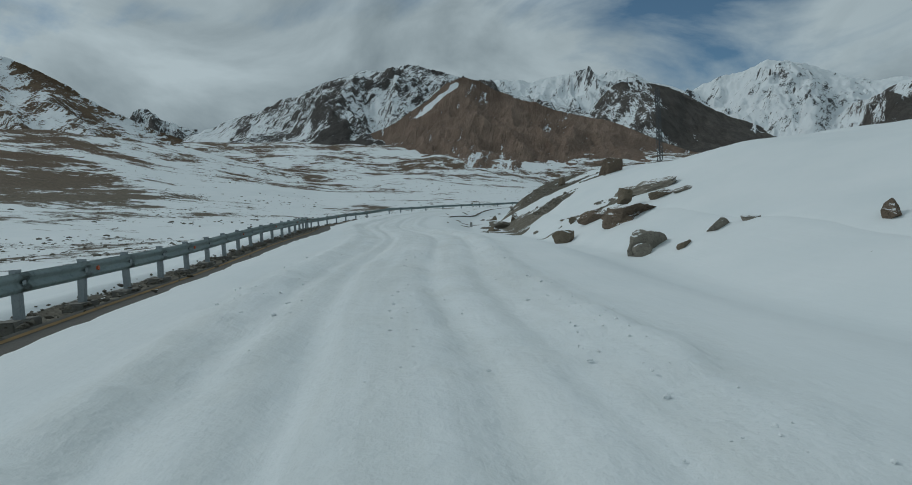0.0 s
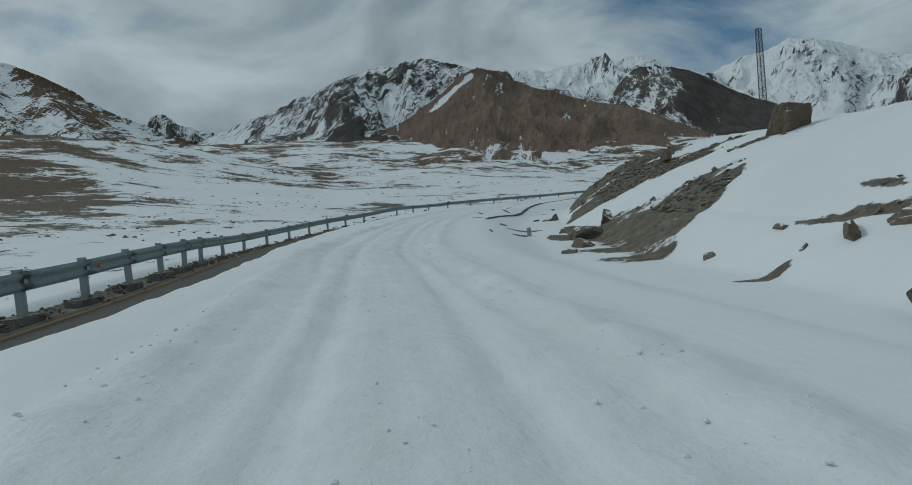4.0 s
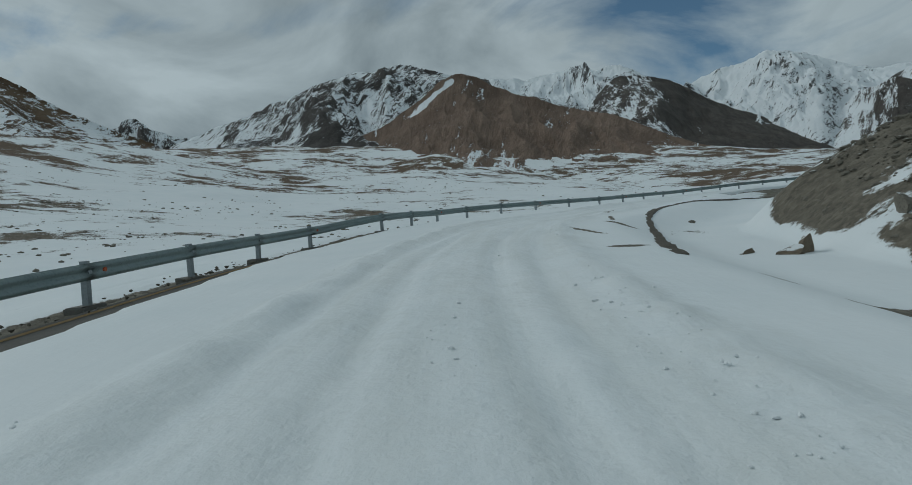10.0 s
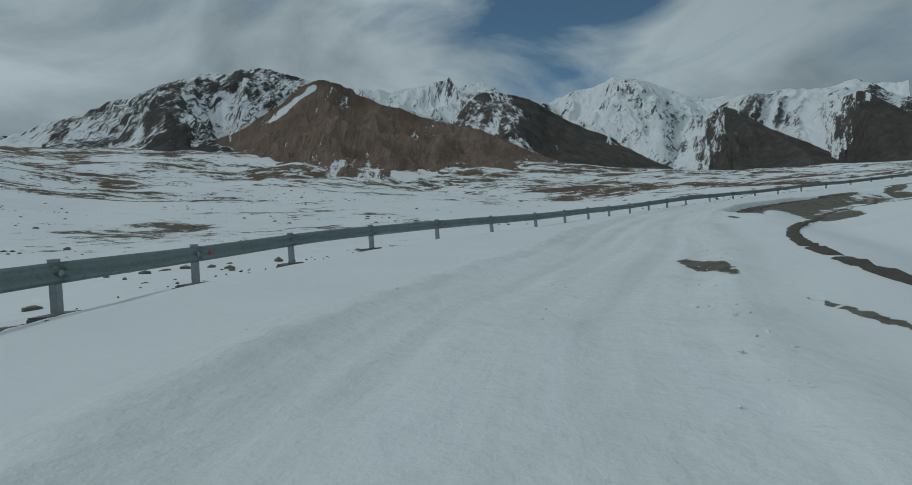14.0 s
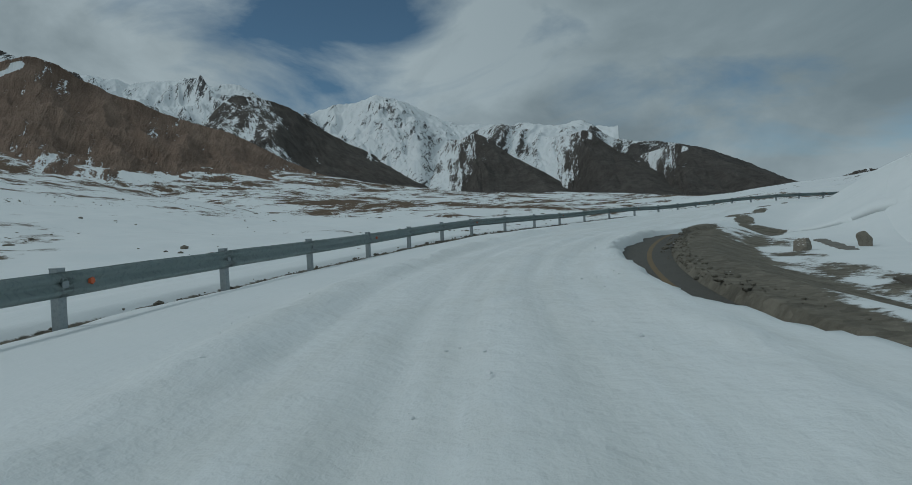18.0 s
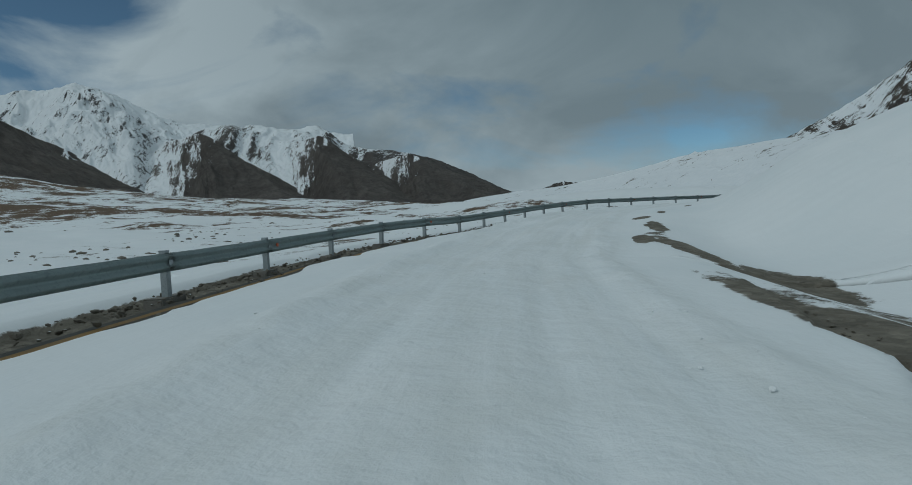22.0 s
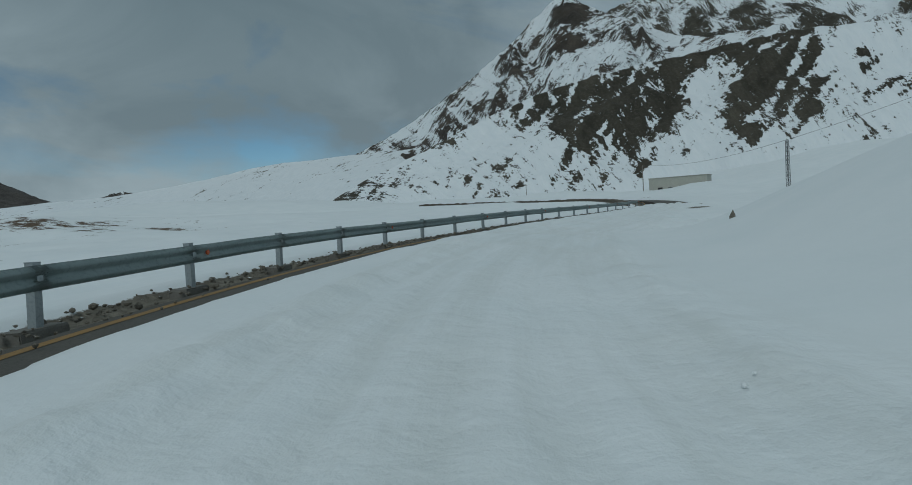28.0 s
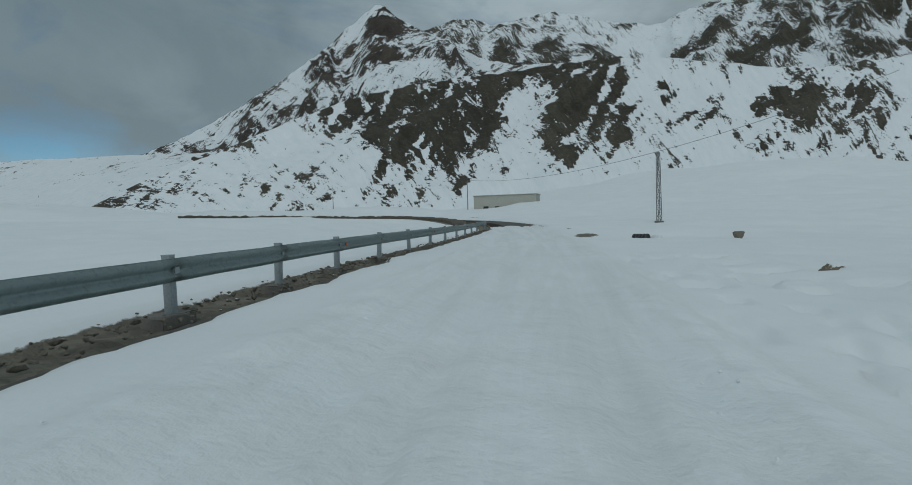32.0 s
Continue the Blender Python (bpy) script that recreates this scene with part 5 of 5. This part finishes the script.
rock("boulder", "small brown rock in the snow", 3.1, 69.6, 0.42, 0.32, 0.24, M_ROCK, 39, 30, 0, 0.3, "scree blocks")
rock("boulder", "upright grey rock on the scree edge", 6.2, 67.6, 0.4, 0.35, 0.5, M_GREYROCK, 40, 0, 0, 0.2, "scree blocks")
rock("boulder", "stone lying in the snowy hollow", 5.6, 80.3, 0.32, 0.25, 0.22, M_STONE, 41, 0, 0, 0.25, "stones by the drain")
rock("boulder", "squared grey boulder beside the drain wall", 32.6, 108.9, 0.42, 0.36, 0.42, M_GREYROCK, 42, 25, 0, 0.15, "stones by the drain", boxy=True)
rock("boulder", "grey boulder beside the drain wall", 35.4, 108.0, 0.4, 0.38, 0.45, M_GREYROCK, 43, 0, 0, 0.15, "stones by the drain")
rock("boulder", "small dark stone set on the snow bank", 86.2, 117.1, 0.18, 0.18, 0.3, M_STONE, 44, 0, 0, 0.2, "stones on the snowfield", z=None)
rock("boulder", "dark stone on the snowfield", 131.0, 81.0, 0.62, 0.5, 0.5, M_STONE, 45, 20, 0, 0.3, "stones on the snowfield")
rock("boulder", "brown mound of earth and stone in snow", 105.8, 104.9, 0.5, 0.44, 0.25, M_ROCK, 46, 20, 0, 0.35, "stones on the snowfield")


# ---- gravel heaps and loose stones ----
def scatter(name, label, spots, mat, seed, category="stones"):
    """Loose stones joined into one: spots are x, y, z, size."""
    rnd = random.Random(seed)
    base = []
    for k in range(6):
        bm = bmesh.new()
        bmesh.ops.create_icosphere(bm, subdivisions=1, radius=1.0)
        for v in bm.verts:
            v.co = v.co * rnd.uniform(0.65, 1.1)
        bm.verts.index_update()
        base.append((np.array([v.co[:] for v in bm.verts]), np.array([[v.index for v in f.verts] for f in bm.faces])))
        bm.free()
    verts, faces, count = [], [], 0
    for x, y, z, size in spots:
        co, fa = base[rnd.randrange(6)]
        turn = rnd.uniform(0, 6.28)
        c, s = math.cos(turn), math.sin(turn)
        sc = np.array([rnd.uniform(0.8, 1.5), rnd.uniform(0.7, 1.1), rnd.uniform(0.45, 0.85)]) * size
        q = co * sc
        q = np.stack([q[:, 0] * c - q[:, 1] * s + x, q[:, 0] * s + q[:, 1] * c + y, q[:, 2] + z], 1)
        verts.append(q)
        faces.append(fa + count)
        count += len(co)
    me = bpy.data.meshes.new(name)
    me.from_pydata(np.vstack(verts).tolist(), [], np.vstack(faces).tolist())
    me.materials.append(mat)
    return tagged(new(name, me), label, category, kind="stuff")


rnd = random.Random(8)
spots = []
for s in np.arange(posts[0], posts[-1], 0.018):
    p, a = rail_at(s)
    strength = np.interp(s, [0, 60, 85, 108, 135, 160, 175, 260], [1, 1, 0.45, 0.1, 0.15, 0.35, 1, 1])
    if rnd.random() > strength * 0.34:
        continue
    off = rnd.gauss(0.1, 0.33)
    spots.append((p[0] + a[1] * off, p[1] - a[0] * off, p[2] - 0.04 + rnd.uniform(-0.05, 0.03), rnd.choice((0.02, 0.025, 0.03, 0.03, 0.03, 0.04, 0.045, 0.07)) * rnd.uniform(0.8, 1.3)))
scatter("verge_stones", "grey gravel and stones heaped under the guardrail", spots, M_STONE, 9)

# broken lumps of snow thrown up along the wheel tracks
spots = []
for _ in range(3600):
    t = rnd.uniform(-4, 60) if rnd.random() < 0.6 else rnd.uniform(60, 205)
    off = rnd.choice((1.75, 1.95, -0.15, 0.1, -2.1, -2.5)) + rnd.gauss(0, 0.17) + 0.25 * math.sin(t / 9)
    if vnoise(np.array([t / 3.1]), np.array([round(off) * 3.3]), 15)[0] < 0.45:
        continue
    i = int((t + S0) / 0.5)
    x, y = LINE[i][0] + RIGHT[i][0] * off + rnd.uniform(-0.3, 0.3), LINE[i][1] + RIGHT[i][1] * off + rnd.uniform(-0.3, 0.3)
    spots.append((x, y, off, rnd.choice((0.01, 0.012, 0.016, 0.02, 0.028)) * rnd.uniform(0.7, 1.3)))
where = np.array(spots)
cs, cd, cz = along(where[:, 0], where[:, 1])
row, col = np.clip(np.round((cs - ss[0]) / STEP).astype(int), 0, sz.shape[0] - 1), np.clip(np.searchsorted(dd, cd), 0, len(dd) - 1)
spots = [(x, y, sz[i, j] + size * 0.2, size) for (x, y, _, size), i, j in zip(spots, row, col)]
scatter("snow_clods", "broken lumps of snow beside the wheel tracks", spots, M_CLOD, 12, "snow")

cand = []
for _ in range(26000):
    cand.append((rnd.uniform(-2, 48), rnd.uniform(26, 122)))
for _ in range(14000):
    cand.append((rnd.uniform(12, 48), rnd.uniform(96, 122)))
for _ in range(14000):
    cand.append((rnd.uniform(0, 20), rnd.uniform(46, 90)))
cand = np.array(cand)
cb, _, _ = bare_cover(cand[:, 0], cand[:, 1])
cs, cd, cz = along(cand[:, 0], cand[:, 1])
ch = ground_height(cand[:, 0], cand[:, 1])
keep = (cb > 0.5) & (cd > 3.3) & (cd < 30)
spots = [(x, y, z + 0.01, rnd.choice((0.02, 0.025, 0.03, 0.04, 0.05, 0.06, 0.09, 0.15) if y < 93 else (0.012, 0.016, 0.02, 0.03, 0.06)) * rnd.uniform(0.7, 1.4)) for (x, y), z, k in zip(cand, ch, keep) if k]
scatter("scree_stones", "loose grey-brown stones on bare scree and gravel", spots, M_STONE, 10)
mx, my = np.array([rnd.uniform(-120, 140) for _ in range(9000)]), np.array([rnd.uniform(30, 330) for _ in range(9000)])
mb, _, _ = bare_cover(mx, my)
ms, md, mzr = along(mx, my)
mz = ground_height(mx, my)
keep = (fbm(mx / 9, my / 9, 77, 3) > 0.61) & (md < -8.5) & (mb > 0.2)
spots = [(x, y, z, rnd.choice((0.08, 0.1, 0.14, 0.2, 0.32)) * rnd.uniform(0.7, 1.4)) for x, y, z, k in zip(mx, my, mz, keep) if k]
for cx, cy, a, c, n in ((-34, 56, 12, 8, 260), (-42, 108, 16, 8, 200), (-26, 40, 8, 7, 120), (-60, 138, 24, 10, 160)):
    for _ in range(n):
        x, y = cx + rnd.gauss(0, a * 0.6), cy + rnd.gauss(0, c * 0.6)
        spots.append((x, y, height(x, y), rnd.choice((0.05, 0.06, 0.08, 0.1, 0.14, 0.22)) * rnd.uniform(0.7, 1.3)))
scatter("meadow_stones", "dark stones and tufts showing through the meadow snow", spots, M_STONE, 11)


# ---- drain wall, kilometre stone, culvert ----
def wall_along(name, label, pts, wide, high, mat, seed):
    """A low irregular stone wall along a line on the ground."""
    p = smooth_line(np.array(pts, float), 0.35)
    a = np.gradient(p, axis=0)
    a /= np.linalg.norm(a, axis=1)[:, None]
    z = ground_height(p[:, 0], p[:, 1])
    bm = bmesh.new()
    rnd = random.Random(seed)
    rows = []
    for (x, y), (ax, ay), g in zip(p, a, z):
        h, w = high * rnd.uniform(0.75, 1.15), wide * rnd.uniform(0.8, 1.15)
        rows.append([bm.verts.new((x + ay * o, y - ax * o, g + e)) for o, e in ((-w * 0.6, -0.3), (-w / 2, h * 0.9), (-w * 0.1, h), (w / 2, h * 0.95), (w * 0.65, -0.3))])
    for r, s in zip(rows, rows[1:]):
        for k in range(4):
            bm.faces.new((r[k], r[k + 1], s[k + 1], s[k]))
    bm.faces.new(rows[0])
    bm.faces.new(rows[-1][::-1])
    bmesh.ops.recalc_face_normals(bm, faces=bm.faces[:])
    ob = part(name, bm, mat)
    return tagged(ob, label, "wall")


wall_along("drain_wall", "low dark stone wall of the roadside drain", [(-0.7, 64.4), (0.1, 68.0), (1.6, 72.9), (2.6, 76.6), (3.6, 80.0), (5.3, 83.6), (7.6, 87.2), (10.6, 90.6), (14.8, 94.9), (20.5, 100.0), (24.5, 102.9)], 0.34, 0.2, M_GRAVEL, 3)
wall_along("drain_wall", "sloping concrete side of the roadside drain", [(32.5, 107.2), (35.5, 109.2), (38.5, 111.2)], 0.45, 0.22, M_CONCRETE, 4)


far_edge = [(LINE[k][0] - RIGHT[k][0] * 4.7, LINE[k][1] - RIGHT[k][1] * 4.7) for k in range(int((S0 + 257) / 0.5), int((S0 + 328) / 0.5), 14) if k < len(LINE)]
tagged(wall_along("embankment", "dark gravel shoulder of the far stretch of road", far_edge, 1.3, 0.42, M_GRAVEL, 6), category="embankment", kind="structure")


def kilometre_stone(x, y):
    z = height(x, y)
    stone = tagged(new("kilometre_stone"), "short white painted marker stone with worn dark lettering", "marker stone")
    stone.matrix_world = pose(x, y, z, 0, 0, 12)
    bm = bmesh.new()
    box_into(bm, pose(0, 0, 0.27), 0.22, 0.16, 0.74)
    bmesh.ops.bevel(bm, geom=bm.edges[:], offset=0.025, segments=3, affect="EDGES")
    part("body", bm, M_WHITE, stone)
    for k, (h, w) in enumerate(((0.52, 0.05), (0.44, 0.07), (0.35, 0.045))):
        bm = bmesh.new()
        box_into(bm, pose(0, -0.081, h), w, 0.006, 0.05)
        part("mark", bm, M_CONCRETE, stone, "worn dark lettering bar")
    bm = bmesh.new()
    box_into(bm, pose(0, 0, 0.0), 0.42, 0.34, 0.12)
    bmesh.ops.bevel(bm, geom=bm.edges[:], offset=0.03, segments=2, affect="EDGES")
    part("footing", bm, M_CONCRETE, stone)


kilometre_stone(1.45, 57.55)


def culvert_drum(x, y):
    z = height(x, y)
    drum = tagged(new("culvert_drum"), "black ribbed drum lying half in snow", "drum")
    drum.matrix_world = pose(x, y, z + 0.25, 0, 0, 25)
    bm = bmesh.new()
    bmesh.ops.create_cone(bm, cap_ends=True, segments=24, radius1=0.46, radius2=0.46, depth=1.15, matrix=pose(0, 0, 0, 0, 90))
    part("body", bm, M_DARK, drum)
    for k in range(5):
        bm = bmesh.new()
        bmesh.ops.create_cone(bm, cap_ends=True, segments=24, radius1=0.50, radius2=0.50, depth=0.07, matrix=pose(-0.52 + 0.26 * k, 0, 0, 0, 90))
        part("rib", bm, M_DARKSTEEL, drum)


culvert_drum(133.0, 88.8)
rock("snow_lump", "snow-capped block of ice and snow beside the drum", 132.7, 87.5, 0.6, 0.55, 0.55, M_CLOD, 47, 20, 0, 0.3)


# ---- lattice masts, poles and wires ----
def lattice_mast(x, y, tall, wide, label, turn=20):
    mast = tagged(new("lattice_mast"), label, "mast")
    z = height(x, y)
    mast.matrix_world = pose(x, y, z - 0.1, 0, 0, turn)
    levels = max(6, int(tall / (wide * 1.3)))

    def bar(a, b, r, name):
        a, b = Vector(a), Vector(b)
        bm = bmesh.new()
        q = (b - a).to_track_quat("Z", "Y").to_matrix().to_4x4()
        bmesh.ops.create_cone(bm, cap_ends=True, segments=6, radius1=r, radius2=r, depth=(b - a).length, matrix=Matrix.Translation((a + b) / 2) @ q)
        part(name, bm, M_DARKSTEEL, mast)

    def corner(k, h):
        w = wide / 2 * (1 - 0.35 * h / tall)
        return (w * (1 if k in (0, 3) else -1), w * (1 if k < 2 else -1), h)

    for k in range(4):
        bar(corner(k, 0), corner(k, tall), wide * 0.075, "leg")
    for n in range(levels):
        h0, h1 = tall * n / levels, tall * (n + 1) / levels
        for k in range(4):
            bar(corner(k, h1), corner((k + 1) % 4, h1), wide * 0.045, "rung")
            bar(corner(k, h0 if n % 2 else h1), corner((k + 1) % 4, h1 if n % 2 else h0), wide * 0.045, "brace")
    bm = bmesh.new()
    box_into(bm, pose(0, 0, 0.1), wide * 1.7, wide * 1.7, 0.4)
    bmesh.ops.bevel(bm, geom=bm.edges[:], offset=0.03, segments=1, affect="EDGES")
    part("footing", bm, M_CONCRETE, mast)
    return (x, y, z + tall)


top_b = lattice_mast(147.2, 74.8, 7.5, 0.42, "slim steel lattice mast on a concrete footing in the snowfield")
top_a = lattice_mast(30.5, 92.4, 14.2, 0.6, "tall steel lattice mast behind the rocky spur")


def pole(x, y, tall, label="weathered wooden line pole standing in snow"):
    ob = tagged(new("line_pole"), label, "pole", "line poles")
    z = height(x, y)
    ob.matrix_world = pose(x, y, z - 0.3, 0, 0, 30)
    bm = bmesh.new()
    bmesh.ops.create_cone(bm, cap_ends=True, segments=10, radius1=0.11, radius2=0.08, depth=tall + 0.3, matrix=pose(0, 0, (tall + 0.3) / 2))
    part("shaft", bm, M_WOOD, ob)
    bm = bmesh.new()
    box_into(bm, pose(0, 0, tall - 0.15), 0.9, 0.09, 0.09)
    part("crossarm", bm, M_WOOD, ob)
    for k in (-0.38, 0.38):
        bm = bmesh.new()
        bmesh.ops.create_cone(bm, cap_ends=True, segments=8, radius1=0.05, radius2=0.03, depth=0.16, matrix=pose(k, 0, tall - 0.03))
        part("insulator", bm, M_DARKSTEEL, ob)
    return (x, y, z + tall)


tops = [pole(*spot) for spot in ((215.7, 66.5, 6.3), (253.1, 87.2, 6.5), (347.3, 126.2, 6.5), (417.9, 181.6, 6.5), (440.4, 239.3, 7.0), (458.0, 292.7, 7.0))]


def wire(a, b, sag, label="thin dark overhead wire"):
    a, b = Vector(a), Vector(b)
    cu = bpy.data.curves.new("wire", "CURVE")
    cu.dimensions, cu.bevel_depth, cu.bevel_resolution = "3D", 0.022, 1
    sp = cu.splines.new("POLY")
    sp.points.add(20)
    for k in range(21):
        u = k / 20
        q = a.lerp(b, u) - Vector((0, 0, 4 * sag * u * (1 - u)))
        sp.points[k].co = (*q, 1)
    cu.materials.append(M_DARKSTEEL)
    return tagged(new("overhead_wire", cu), label, "wire")


wire(top_b, tops[0], 1.2)
wire(top_b, (134.5, 55.8, 22.4), 0.4)


# ---- long low hut beside the far road ----
def hut(x0, y0, x1, y1, tall, deep):
    a, b = Vector((x0, y0)), Vector((x1, y1))
    mid, length = (a + b) / 2, (b - a).length
    turn = math.degrees(math.atan2(b.y - a.y, b.x - a.x))
    z = min(height(x0, y0), height(x1, y1), height(mid.x, mid.y))
    house = tagged(new("hut"), "long low pale sheet-metal hut with flat roof in snow", "hut")
    house.matrix_world = pose(mid.x, mid.y, z, 0, 0, turn)
    away = 1 if (pose(0, 0, 0, 0, 0, turn) @ Vector((0, 1, 0))).dot(Vector((mid.x - 92, mid.y - 119, 0))) > 0 else -1
    bm = bmesh.new()
    box_into(bm, pose(0, away * deep / 2, tall / 2 - 0.4), length, deep, tall + 0.8)
    bmesh.ops.bevel(bm, geom=bm.edges[:], offset=0.03, segments=1, affect="EDGES")
    part("wall", bm, M_WALL, house)
    bm = bmesh.new()
    box_into(bm, pose(0, away * deep / 2, tall + 0.06), length + 0.3, deep + 0.3, 0.14)
    part("roof", bm, M_WALL, house, "flat roof edge with thin snow")
    for k in range(9):
        bm = bmesh.new()
        box_into(bm, pose(-length / 2 + length * (k + 0.5) / 9, -away * 0.02, tall / 2), 0.05, 0.05, tall)
        part("batten", bm, M_WALL, house)
    for u, w, h0, h1 in ((-0.3, 1.1, 0.0, 0.55), (-0.12, 0.9, 0.0, 0.5), (0.2, 0.8, 0.0, 1.7)):
        bm = bmesh.new()
        box_into(bm, pose(u * length, -away * 0.03, (h0 + h1) / 2), w, 0.05, h1 - h0)
        part("opening", bm, M_DARK if h1 < 1 else M_WALL, house, "dark low opening" if h1 < 1 else "plain door")


hut(217.0, 64.5, 208.4, 54.2, 2.8, 5.0)
